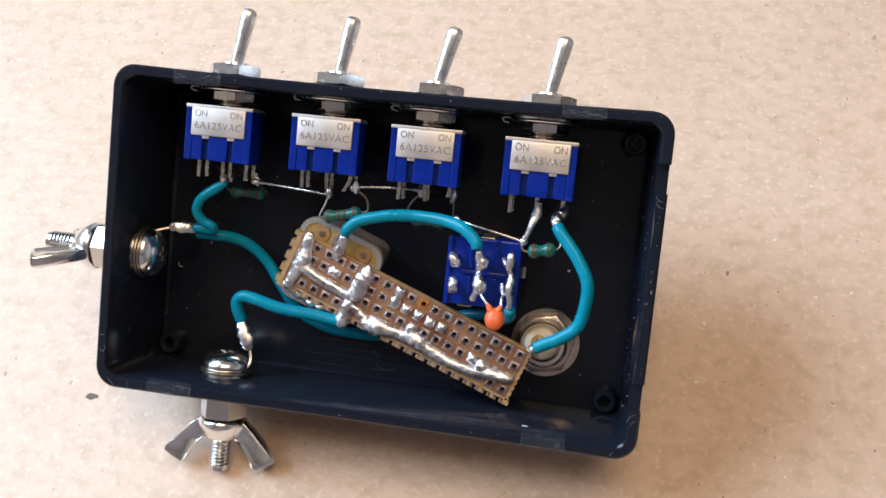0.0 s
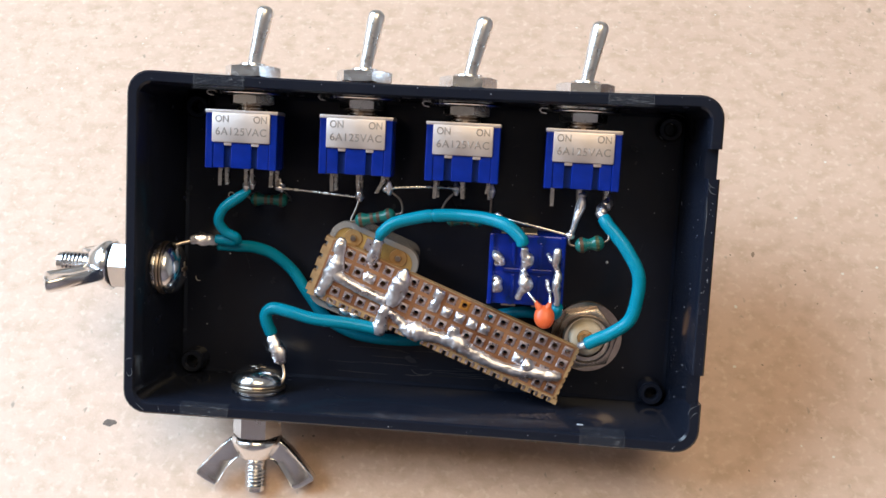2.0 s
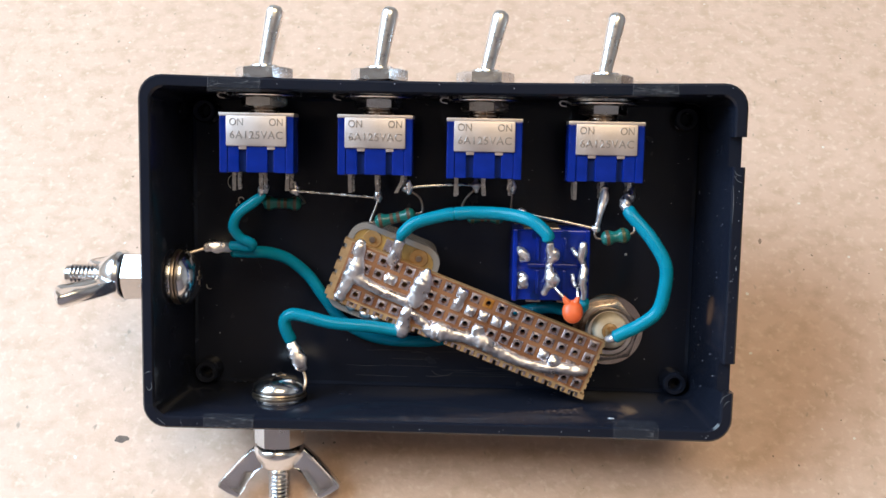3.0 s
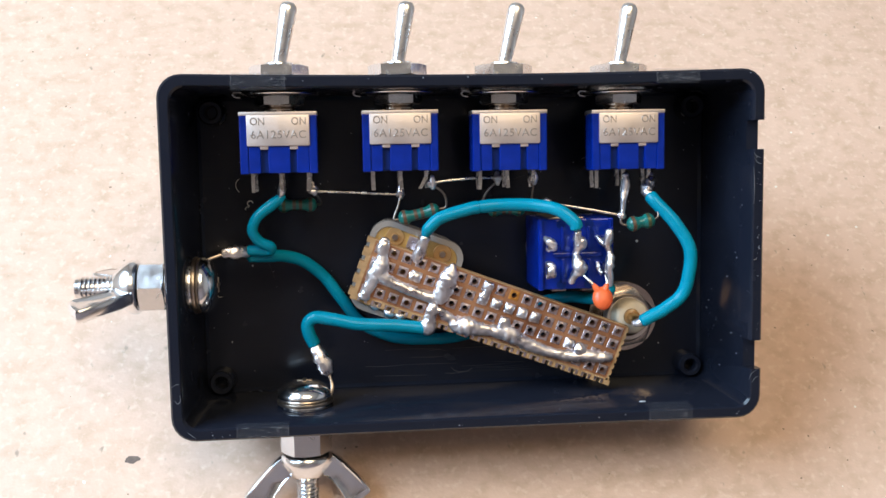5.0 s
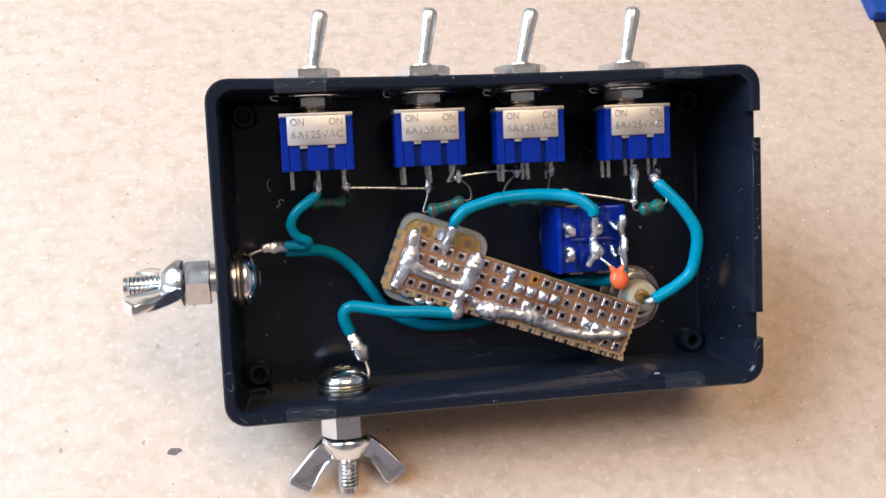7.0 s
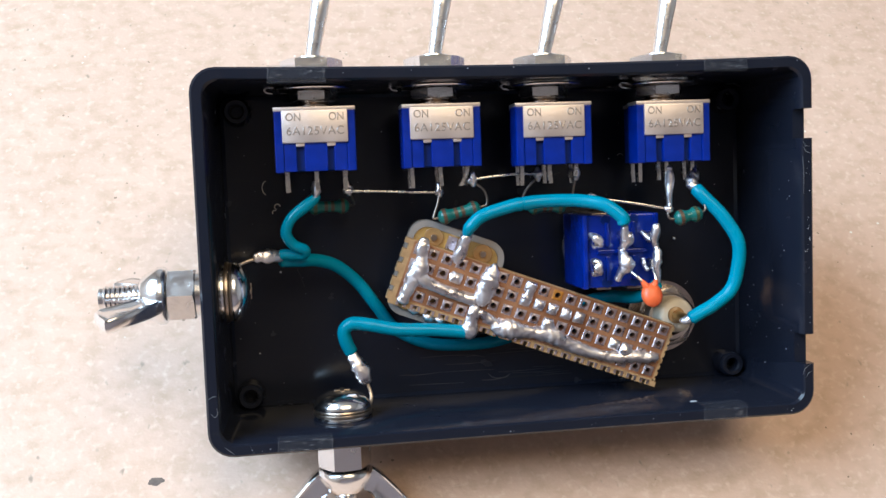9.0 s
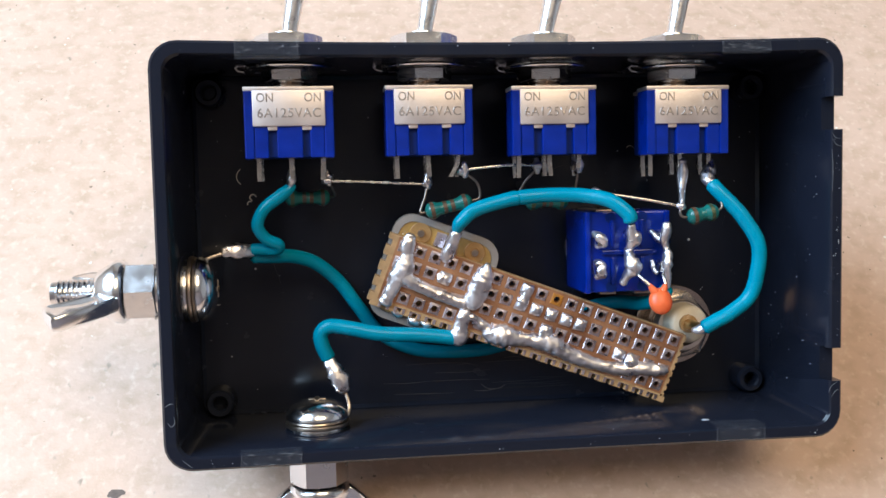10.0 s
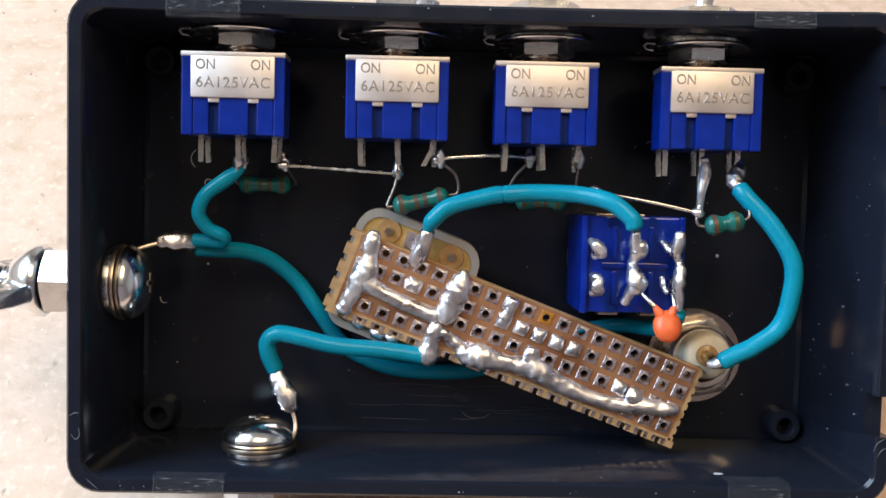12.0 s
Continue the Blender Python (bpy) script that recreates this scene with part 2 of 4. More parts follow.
def prism(outline, z0, z1, bm=None, place=None):
    """A plate from an outline of (x, y), between two heights."""
    bm = bm or bmesh.new()
    place = place or (lambda x, y, z: Vector((x, y, z)))
    a = [bm.verts.new(place(x, y, z0)) for x, y in outline]
    b = [bm.verts.new(place(x, y, z1)) for x, y in outline]
    bm.faces.new(a[::-1])
    bm.faces.new(b)
    for k in range(len(a)):
        j = (k + 1) % len(a)
        bm.faces.new((a[k], a[j], b[j], b[k]))
    return bm


def round_rect(x0, x1, y0, y1, r, n=6):
    out = []
    for cx, cy, a0 in ((x1 - r, y1 - r, 0), (x0 + r, y1 - r, 90), (x0 + r, y0 + r, 180), (x1 - r, y0 + r, 270)):
        out += [(cx + r * math.cos(radians(a0 + 90 * k / n)), cy + r * math.sin(radians(a0 + 90 * k / n))) for k in range(n + 1)]
    return out


def lettering(text, size, at, parent, name, material, spacing=1.0, width=1.0):
    """Flat raised letters that read along +x and face +z; at is their middle."""
    c = bpy.data.curves.new(name, "FONT")
    c.offset, c.bevel_depth, c.bevel_resolution = -0.03 * S, 0.045 * S, 1
    c.body, c.size, c.extrude, c.align_x, c.align_y, c.space_character = text, size * S, 0.03 * S, "CENTER", "CENTER", spacing
    tmp = bpy.data.objects.new(name, c)
    scene.collection.objects.link(tmp)
    me = bpy.data.meshes.new_from_object(tmp.evaluated_get(bpy.context.evaluated_depsgraph_get()))
    bpy.data.objects.remove(tmp)
    me.transform(Matrix.Translation((Vector(at) - ORIGIN[parent]) * S) @ Matrix.Diagonal((width, 1, 1, 1)))
    me.materials.clear()
    me.materials.append(material)
    ob = new(name, me)
    ob.parent = parent
    return ob


def structure(name, bm, material, label, m=None):
    me = bpy.data.meshes.new(name)
    bmesh.ops.recalc_face_normals(bm, faces=bm.faces)
    bm.to_mesh(me)
    bm.free()
    me.materials.append(material)
    ob = new(name, me)
    ob.matrix_world = m or Matrix.Identity(4)
    return tagged(ob, label, kind="structure")


# ---- the room: a work surface under paper, closed in by added plain walls with one window ----
structure("ground", prism([(-0.5, -0.9), (1.3, -0.9), (1.3, 0.9), (-0.5, 0.9)], -0.03, -0.0006), M_TABLE, "dark brown work surface under the kraft paper")
structure("wall_north", block(-0.5, 1.3, 0.9, 1.0, -0.03, 1.0, 0), M_WALL, "plain wall behind the work surface")
# unseen wall, made dark so that the wing nuts mirror something dark
structure("wall_south", block(-0.5, 1.3, -1.0, -0.9, -0.03, 1.0, 0), M_WALL_REFLECT, "unseen plain dark mauve wall on the viewer's side, added to darken reflections")
structure("wall_east", block(1.3, 1.4, -1.0, 1.0, -0.03, 1.0, 0), M_WALL, "plain wall far from the window")
wb = block(-0.6, -0.5, -1.0, -0.16, -0.03, 1.0, 0)
block(-0.6, -0.5, 0.38, 1.0, -0.03, 1.0, 0, wb)
block(-0.6, -0.5, -0.16, 0.38, -0.03, 0.25, 0, wb)
block(-0.6, -0.5, -0.16, 0.38, 0.80, 1.0, 0, wb)
structure("wall_west", wb, M_WALL, "plain wall with a window opening")
cb = block(-0.6, 1.4, -1.0, 1.0, 1.0, 1.05, 0)
structure("ceiling", cb, M_WALL, "plain pale ceiling")


# ---- paper on the table ----
paper = structure("kraft_paper", prism([(-0.42, -0.40), (0.128, -0.40), (0.130, 0.05), (0.1337, 0.062), (0.1357, 0.0704), (0.1372, 0.0893), (0.141, 0.12), (0.146, 0.36), (-0.42, 0.36)], -0.0006, 0.0), M_PAPER, "tan kraft paper sheet with flecks and stains on the table")


# ---- the plastic box ----
L, W, H, FLOOR = 50.1, 30.0, 30.0, 7.0


def project_box():
    root = thing("project_box", (0, -W, 2.0), "open black plastic project box with scuffed rim, leaning on the paper", "box")
    bm = bmesh.new()
    loops = []

    def loop(inset, z, r):
        pts = []
        for x, y in round_rect(-L + inset, L - inset, -W + inset, W - inset, r, 6):
            pts.append((x, y))
        # straight runs get more points, so that the long walls can sag inwards a little
        out = []
        for i, (x, y) in enumerate(pts):
            out.append((x, y))
            nx, ny = pts[(i + 1) % len(pts)]
            if math.hypot(nx - x, ny - y) > 20:
                out += [(x + (nx - x) * k / 12, y + (ny - y) * k / 12) for k in range(1, 12)]
        k = max(0.0, (z - 8) / (H - 8))
        sag = lambda x: SAG * k * max(0.0, 1 - (x / L) ** 2)
        return [bm.verts.new((x, y - math.copysign(sag(x), y) * min(1, abs(y) / (W - 6)) * (1.0 if y > 0 else 0.3), z)) for x, y in out]

    for inset, z, r in ((2.2, 2.0, 3.0), (1.2, 2.5, 3.6), (0.8, 3.6, 3.8), (0.0, H - 0.4, 4.0), (0.35, H, 3.7), (1.75, H, 2.6), (2.1, H - 0.4, 2.3), (2.7, FLOOR + 0.5, 2.0), (3.2, FLOOR, 1.7), (3.6, FLOOR, 1.6), (9.0, FLOOR, 1.0)):
        loops.append(loop(inset, z, r))
    for a, b in zip(loops, loops[1:]):
        for k in range(len(a)):
            j = (k + 1) % len(a)
            bm.faces.new((a[k], a[j], b[j], b[k]))
    bm.faces.new(loops[0][::-1])
    bm.faces.new(loops[-1])
    body = part("body", bm, M_BLACK, root)
    for y0, y1 in ((16.4, 21.3), (-21.4, -16.4)):
        cb = block(46.9, 52.0, y0, y1, H - 2.8, H + 2, 0.0)
        for v in cb.verts:
            v.co = (v.co - ORIGIN[root]) * S
        me = bpy.data.meshes.new("cut")
        cb.to_mesh(me)
        cut = new("cut", me)
        cut.matrix_world = root.matrix_world
        mod = body.modifiers.new("cut", "BOOLEAN")
        mod.operation, mod.object, mod.solver = "DIFFERENCE", cut, "EXACT"
        bpy.context.view_layer.update()
        done = bpy.data.meshes.new_from_object(body.evaluated_get(bpy.context.evaluated_depsgraph_get()))
        body.modifiers.clear()
        bpy.data.objects.remove(cut)
        body.data = done
    body.data.materials.clear()
    body.data.materials.append(M_BLACK)
    smooth(body, 40)
    for x in (-44.5, 44.5):
        for y in (-24.9, 24.6):
            smooth(part("standoff", lathe([(2.5, FLOOR - 0.2), (2.3, 9.8), (2.2, 10.5), (1.95, 10.8), (1.35, 10.8), (1.1, 10.5), (1.0, 7.4), (0, 7.4)], (x, y, 0)), M_BLACK, root))
    return root


SAG = 0.6
project_box()


def tape_strip(x0, x1, y0, y1, drop, label):
    root = thing("tape_strip", ((x0 + x1) / 2, (y0 + y1) / 2, H), label, "tape", "tape strips on the rim")
    bm = bmesh.new()
    n = 10
    inner = y0 if abs(y0) < abs(y1) else y1
    outer = y1 if inner == y0 else y0
    prof = [(outer, H - 3.0), (outer, H - 0.1), (outer - math.copysign(0.25, outer), H + 0.12), (inner, H + 0.12), (inner, H - drop)]
    rows = []
    for i in range(n + 1):
        x = x0 + (x1 - x0) * i / n
        rows.append([bm.verts.new((x + 0.15 * noise.noise(Vector((x, k, outer))), y, z + 0.05 * noise.noise(Vector((x * 2, k, 0))))) for k, (y, z) in enumerate(prof)])
    for a, b in zip(rows, rows[1:]):
        for k in range(len(prof) - 1):
            bm.faces.new((a[k], a[k + 1], b[k + 1], b[k]))
    bmesh.ops.solidify(bm, geom=list(bm.faces), thickness=0.06)
    part("film", bm, M_TAPE, root)


tape_strip(-38.4, -29.6, 27.2, 29.95, 1.5, "short strip of clear cloudy tape folded over the rim")
tape_strip(31.2, 38.6, 27.6, 29.95, 0.6, "short strip of worn clear tape along the rim")
tape_strip(-39.6, -31.0, -29.95, -27.6, 1.5, "short strip of dull clear tape folded over the rim")
tape_strip(30.2, 37.8, -29.95, -27.4, 3.0, "short strip of clear tape creased inside the rim")


# ---- toggle switches ----
AXZ = 18.6


def terminal(root, x, z, bend=0.0, long=3.6, y=13.9):
    bm = bmesh.new()
    pts = [(x, y + 0.6), (x + bend * 0.2, y - long * 0.4), (x + bend, y - long)]
    for (xa, ya), (xb, yb) in zip(pts, pts[1:]):
        prism([(xa - 0.36, ya), (xa + 0.36, ya), (xb + 0.32, yb), (xb - 0.32, yb)], z - 0.35, z + 0.35, bm)
    return part("terminal", bm, M_TIN, root)


def lever_part(root, lean):
    d = Vector((math.sin(radians(lean)), math.cos(radians(lean)), 0))
    turn = Matrix((d.cross(Vector((0, 0, 1))), Vector((0, 0, 1)), d)).transposed()
    prof = [(0, -1.5), (1.1, -1.5), (1.15, 0.5), (1.2, 1.5), (1.55, 9.0), (1.56, 10.0), (1.45, 10.6), (1.1, 11.1), (0.6, 11.35), (0, 11.4)]
    return smooth(part("lever", lathe(prof, (0, 31.6, AXZ), turn, 24), M_LEVER, root, "bright nickel bat lever"), 60)


def thread(r, h0, h1, pitch, at, axis, segs=20):
    prof, h = [(0, h0), (r * 0.86, h0)], h0
    while h < h1 - pitch:
        prof += [(r, h + pitch * 0.35), (r, h + pitch * 0.55), (r * 0.86, h + pitch * 0.9)]
        h += pitch
    return lathe(prof + [(r * 0.86, h1), (0, h1)], at, axis, segs)


def toggle_switch(cx, lean, spin, inner_spin, label, bends=(0.0, 0.1, -0.15), short=0.0, dy=0.0):
    root = thing("toggle_switch", (0, 19, AXZ), label, "switch", "toggle switches along the box wall")
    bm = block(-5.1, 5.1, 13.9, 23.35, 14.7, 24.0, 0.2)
    # painted dark to stand for shade between the ribs and below the side walls
    body = part("body", bm, M_BLUE_SHADED, root)
    for x0, x1 in ((-6.4, -5.0), (5.0, 6.4)):
        part("side_wall", block(x0, x1, 13.7, 23.5, 20.4, 24.9, 0.22), M_BLUE, root)
    for x0, x1 in ((-4.98, -3.0), (-1.8, 1.9), (2.9, 4.98)):
        part("rib", block(x0, x1, 13.8, 19.0, 22.5, 24.75, 0.18), M_BLUE, root)
    cb = bmesh.new()
    block(-5.2, 5.2, 18.3, 23.5, 24.4, 25.2, 0.28, cb)
    block(-6.45, 6.45, 23.4, 24.0, 20.3, 24.95, 0.12, cb)
    block(-5.2, 5.2, 23.4, 23.98, 14.6, 20.35, 0.1, cb)
    for x in (-2.4, 2.5):
        block(x - 0.7, x + 0.7, 17.75, 18.6, 24.2, 24.8, 0.15, cb)
    cover = smooth(part("cover", cb, M_NICKEL, root, "stamped nickel cover plate"), 40)
    lettering("ON", 1.75, (-3.35, 22.35, 25.2), root, "lettering", M_LETTER, 1.0, 0.9)
    lettering("ON", 1.75, (3.45, 22.35, 25.2), root, "lettering", M_LETTER, 1.0, 0.9)
    lettering("6A125VAC", 1.85, (0.05, 20.15, 25.2), root, "lettering", M_LETTER, 1.12, 0.98)
    smooth(part("bushing", thread(2.75, 23.6, 32.3, 0.62, (0, 0, AXZ), "y", 28), M_SOCKET, root), 50)
    smooth(part("inner_nut", hexnut((0, 0, AXZ), "y", 7.3, 25.2, 26.9, 2.6, inner_spin), M_STEEL, root), 30)
    kb = lathe([(3.0, 27.0), (6.5, 27.0), (6.6, 27.15), (6.5, 27.3), (3.0, 27.3)], (0, 0, AXZ), "y", 36)
    prism([(-6.3, 27.3), (-7.3, 27.38), (-7.62, 27.1), (-7.35, 26.78), (-6.5, 26.62), (-6.5, 26.45), (-7.45, 26.6), (-7.9, 27.12), (-7.4, 27.58), (-6.3, 27.5)], 17.2, 20.6, kb)
    smooth(part("key_washer", kb, M_STEEL, root), 40)
    kb = lathe([(3.0, 27.5), (6.0, 27.5), (6.0, 27.85), (3.0, 27.85)], (0, 0, AXZ), "y", 36)
    smooth(part("lock_washer", kb, M_STEEL, root), 40)
    smooth(part("outer_nut", hexnut((0, 0, AXZ), "y", 8.8, 30.0, 32.05, 2.6, spin), M_STEEL, root), 30)
    smooth(part("collar", lathe([(2.7, 31.8), (2.6, 32.4), (2.0, 32.6), (1.4, 32.5), (1.3, 32.0)], (0, 0, AXZ), "y", 28), M_CHROME, root), 40)
    lever_part(root, lean)
    for z in (21.0, 17.3):
        for i, x in enumerate((-4.7, 0.0, 4.7)):
            terminal(root, x, z, bends[i] if z > 20 else 0.1, (3.4, 3.2, 3.3 - (short if z > 20 else 0))[i])
    root.matrix_world = BOX @ Matrix.Translation(Vector((cx, 19 + dy, AXZ)) * S)
    return root


toggle_switch(-31.5, 11, 0.50, 0.44, "blue toggle switch with nickel cover beside a taped rim")
toggle_switch(-11.2, 10, 0.43, 0.62, "blue toggle switch with nickel cover stamped ON ON", (0.1, 0.2, -1.3))
toggle_switch(7.4, 13.5, 0.56, 0.36, "blue toggle switch with nickel cover and bent terminals", (-0.1, 0.2, -0.3), 1.2, -0.25)
toggle_switch(28.0, 10.5, 0.48, 0.55, "blue toggle switch with soldered terminals and chrome lever", dy=-0.45)


def floor_switch():
    cx, cy = 19.6, -1.6
    root = thing("floor_toggle_switch", (cx, cy, FLOOR), "blue toggle switch seen from its six soldered lugs", "switch")
    part("body", block(cx - 6.7, cx + 6.6, cy - 6.2, cy + 6.3, 9.5, 21.0, 0.3), M_BLUE, root)
    part("lip", block(cx - 6.75, cx - 5.9, cy - 6.3, cy + 6.35, 9.4, 21.5, 0.2), M_BLUE, root)
    part("lip", block(cx + 5.9, cx + 6.7, cy - 6.3, cy + 6.35, 9.4, 21.5, 0.2), M_BLUE, root)
    part("barrier", block(cx - 4.2, cx + 4.6, cy - 0.35, cy + 0.35, 20.8, 21.6, 0.15), M_BLUE, root)
    for x in (-2.4, 2.3):
        part("rib", block(cx + x - 0.3, cx + x + 0.3, cy - 5.0, cy - 0.8, 20.8, 21.45, 0.12), M_BLUE, root)
        part("rib", block(cx + x - 0.3, cx + x + 0.3, cy + 0.8, cy + 5.0, 20.8, 21.45, 0.12), M_BLUE, root)
    for x, y0, y1 in ((-3.5, 6.2, 6.6), (0.3, 6.2, 6.6), (-2.9, -6.6, -6.2), (2.6, -6.6, -6.2)):
        part("cover_tab", block(cx + x - 1.3, cx + x + 1.3, cy + y0, cy + y1, 8.9, 20.4, 0.1), M_BRASSY, root)
    for x in (-2.6, 2.4):
        for y in (-5.4, 5.4):
            smooth(part("rivet", lathe([(0.85, 20.9), (0.85, 21.06), (0, 21.06)], (cx + x, cy + y, 0), "z", 16), M_BLUE_SHADED, root))
    part("cover", block(cx - 6.6, cx + 6.5, cy - 6.25, cy + 6.3, 8.8, 9.5, 0.2), M_NICKEL, root)
    smooth(part("inner_nut", hexnut((cx, cy, 0), "z", 8.0, FLOOR + 0.95, FLOOR + 1.7, 2.8), M_BRASSY, root), 30)
    smooth(part("bushing", thread(2.9, -5.0, 9.0, 0.75, (cx, cy, 0), "z", 24), M_BRASSY, root), 50)
    smooth(part("outer_nut", hexnut((cx, cy, 0), "z", 8.0, -0.2, 2.0, 2.8), M_CHROME, root), 30)
    smooth(part("lever", lathe([(0, -16.5), (0.9, -16.3), (1.4, -15.8), (1.5, -15), (1.1, -5), (0, -5)], (cx, cy, 0), "z", 20), M_CHROME, root), 50)
    # lugs with lumps of solder
    lugs = ((-5.2, 2.2), (-5.2, -2.3), (-0.2, 2.5), (-0.1, -1.9), (4.9, 2.3), (5.1, -2.2))
    for k, (x, y) in enumerate(lugs):
        part("lug", block(cx + x - 0.42, cx + x + 0.42, cy + y - 0.95, cy + y + 0.95, 20.8, 24.3, 0.1), M_TIN, root)
    heaps = [[(-5.8, 3.2, 22.6, 0.4), (-5.4, 2.7, 23.8, 0.75), (-4.9, 2.3, 24.0, 0.8), (-4.6, 1.6, 23.2, 0.75), (-5.4, 1.2, 22.6, 0.5)],
             [(-5.6, -1.3, 22.6, 0.45), (-4.9, -1.7, 23.6, 0.75), (-5.1, -2.6, 23.9, 0.8), (-4.7, -3.2, 23.2, 0.7), (-5.6, -3.5, 22.6, 0.45)],
             [(-0.6, 4.4, 25.2, 0.6), (-0.4, 3.2, 24.6, 0.85), (0.1, 2.3, 24.2, 1.15), (-0.4, 1.0, 23.6, 0.7), (-0.6, 0.3, 23.2, 0.55), (-0.2, -1.4, 24.0, 1.2), (0.1, -2.3, 24.0, 1.15), (-0.7, -3.4, 23.2, 0.7), (-1.2, -4.8, 22.6, 0.55)],
             [(5.2, 4.4, 24.4, 0.6), (5.2, 3.3, 24.3, 0.75), (5.0, 2.0, 23.6, 0.8), (5.3, 0.9, 23.6, 0.5), (5.5, -0.3, 23.8, 0.75), (5.3, -1.6, 24.2, 0.8), (5.3, -2.6, 24.0, 0.7), (5.7, -4.2, 23.4, 0.5), (5.6, -5.4, 23.2, 0.55)],
             [(3.6, 3.2, 21.6, 0.4), (4.2, 2.3, 22.4, 0.5), (4.8, 1.7, 23.0, 0.5)],
             [(3.7, -1.4, 21.6, 0.35), (3.9, -2.6, 21.8, 0.4), (4.4, -3.4, 22.2, 0.35)]]
    for h in heaps:
        smooth(part("solder_joint", tube([(cx + x, cy + y, z, q) for x, y, z, q in h], 1, 12, 6, 0.35), M_SOLDER, root), 180)
    kb = lathe([(3.0, FLOOR + 0.5), (6.5, FLOOR + 0.5), (6.65, FLOOR + 0.7), (6.5, FLOOR + 0.9), (3.0, FLOOR + 0.9)], (cx, cy, 0), "z", 40)
    prism([(cx + 6.0, cy - 1.7), (cx + 7.1, cy - 1.5), (cx + 7.1, cy + 0.5), (cx + 6.0, cy + 0.7)], FLOOR + 0.5, FLOOR + 2.2, kb)
    smooth(part("key_washer", kb, M_STEEL, root), 40)


floor_switch()


# ---- terminal screws with wing nuts ----
def terminal_screw(at, out, label, wing_spin, bend=0.0, nut_spin=0.26):
    """A pan-head screw through the wall: head inside, hex nut and wing nut outside. Built along +y', turned about z by out."""
    root = thing("terminal_screw", at, label, "screw", "terminal screws with wing nuts")
    o = Vector(at)
    ax = "y"

    def add(name, bm, material, angle=40, label=""):
        return smooth(part(name, bm, material, root, label), angle)

    # h counts outwards from the wall's outer face; the wall runs from -2.1 to 0
    add("screw_head", lathe([(0, -7.0), (1.0, -7.0), (1.5, -6.95), (2.8, -6.6), (4.0, -5.9), (4.7, -5.1), (4.9, -4.5), (4.85, -4.2), (0, -4.2)], at, ax, 32), M_CHROME, 50, "polished domed screw head")
    sl = bmesh.new()
    block(o.x - 1.3, o.x + 1.3, o.y - 7.08, o.y - 6.7, o.z - 0.32, o.z + 0.32, 0.05, sl)
    block(o.x - 0.32, o.x + 0.32, o.y - 7.08, o.y - 6.7, o.z - 1.3, o.z + 1.3, 0.05, sl)
    add("cross_slot", sl, M_BRASSY)
    add("lug_ring", lathe([(2.2, -4.1), (4.7, -4.1), (4.8, -3.9), (4.7, -3.7), (2.2, -3.7)], at, ax, 32), M_BRASSY)
    add("washer", lathe([(2.2, -3.6), (4.9, -3.6), (5.0, -3.3), (4.9, -3.0), (2.2, -3.0)], at, ax, 32), M_BRASSY)
    add("washer", lathe([(2.2, -2.9), (4.4, -2.9), (4.5, -2.5), (4.4, -2.1), (2.2, -2.1)], at, ax, 32), M_STEEL)
    add("shank", thread(2.0, -4.0, 16.8, 0.72, at, ax, 24), M_STEEL, 30, "bright machine-screw thread")
    add("washer", lathe([(2.2, 0.0), (4.1, 0.0), (4.1, 0.7), (3.6, 0.75), (3.6, 1.6), (2.2, 1.6)], at, ax, 32), M_STEEL)
    add("hex_nut", hexnut(at, ax, 7.8, 1.7, 6.0, 1.95, nut_spin), M_STEEL, 30)
    # wing nut: a turned hub and two flared wings
    hub = lathe([(2.0, 6.2), (4.3, 6.2), (4.7, 6.7), (4.65, 7.6), (4.0, 8.8), (3.3, 10.0), (2.7, 10.5), (2.0, 10.5)], at, ax, 32)
    nut = add("wing_nut", hub, M_CHROME, 50, "bright plated wing nut")
    for s in (-1, 1):
        bm = bmesh.new()
        turn = wing_spin + (bend if s < 0 else 0.0)
        c, sn = math.cos(turn), math.sin(turn)
        edge = ((2.4, 6.1), (4.6, 6.1), (6.4, 7.5), (8.9, 10.2), (11.2, 13.0), (11.2, 13.7), (9.5, 14.9), (7.7, 15.8), (7.0, 15.5), (5.6, 13.0), (4.2, 11.0), (2.9, 9.8), (2.2, 9.6))
        mid = (6.6, 11.0)
        loops = []
        for t, k in ((-0.95, 0.74), (-1.2, 0.88), (-1.05, 0.96), (-0.55, 1.0), (0.55, 1.0), (1.05, 0.96), (1.2, 0.88), (0.95, 0.74)):
            ring = []
            for x, h in edge:
                x, h = mid[0] + (x - mid[0]) * k, mid[1] + (h - mid[1]) * k
                px, pz = s * x * c - t * sn, s * x * sn + t * c
                ring.append(bm.verts.new(o + Vector((px, h + 0.45, pz))))
            loops.append(ring)
        for a, b in zip(loops, loops[1:]):
            for k in range(len(edge)):
                j = (k + 1) % len(edge)
                bm.faces.new((a[k], a[j], b[j], b[k]))
        bm.faces.new(loops[0])
        bm.faces.new(loops[-1])
        ORIGIN[nut] = ORIGIN[root]
        smooth(part("wing", bm, M_CHROME, nut), 45)
    root.matrix_world = BOX @ Matrix.Translation(o * S) @ Matrix.Rotation(radians(out), 4, "Z")
    return root


terminal_screw((-28.9, -30.0, 18.2), 180, "zinc-plated machine screw with hex nut and spread wing nut", 0.05, 0.0, 0.44)
terminal_screw((-50.0, -5.3, 19.6), 90, "chrome machine screw with hex nut and turned wing nut", 1.86, -0.2, 0.06)


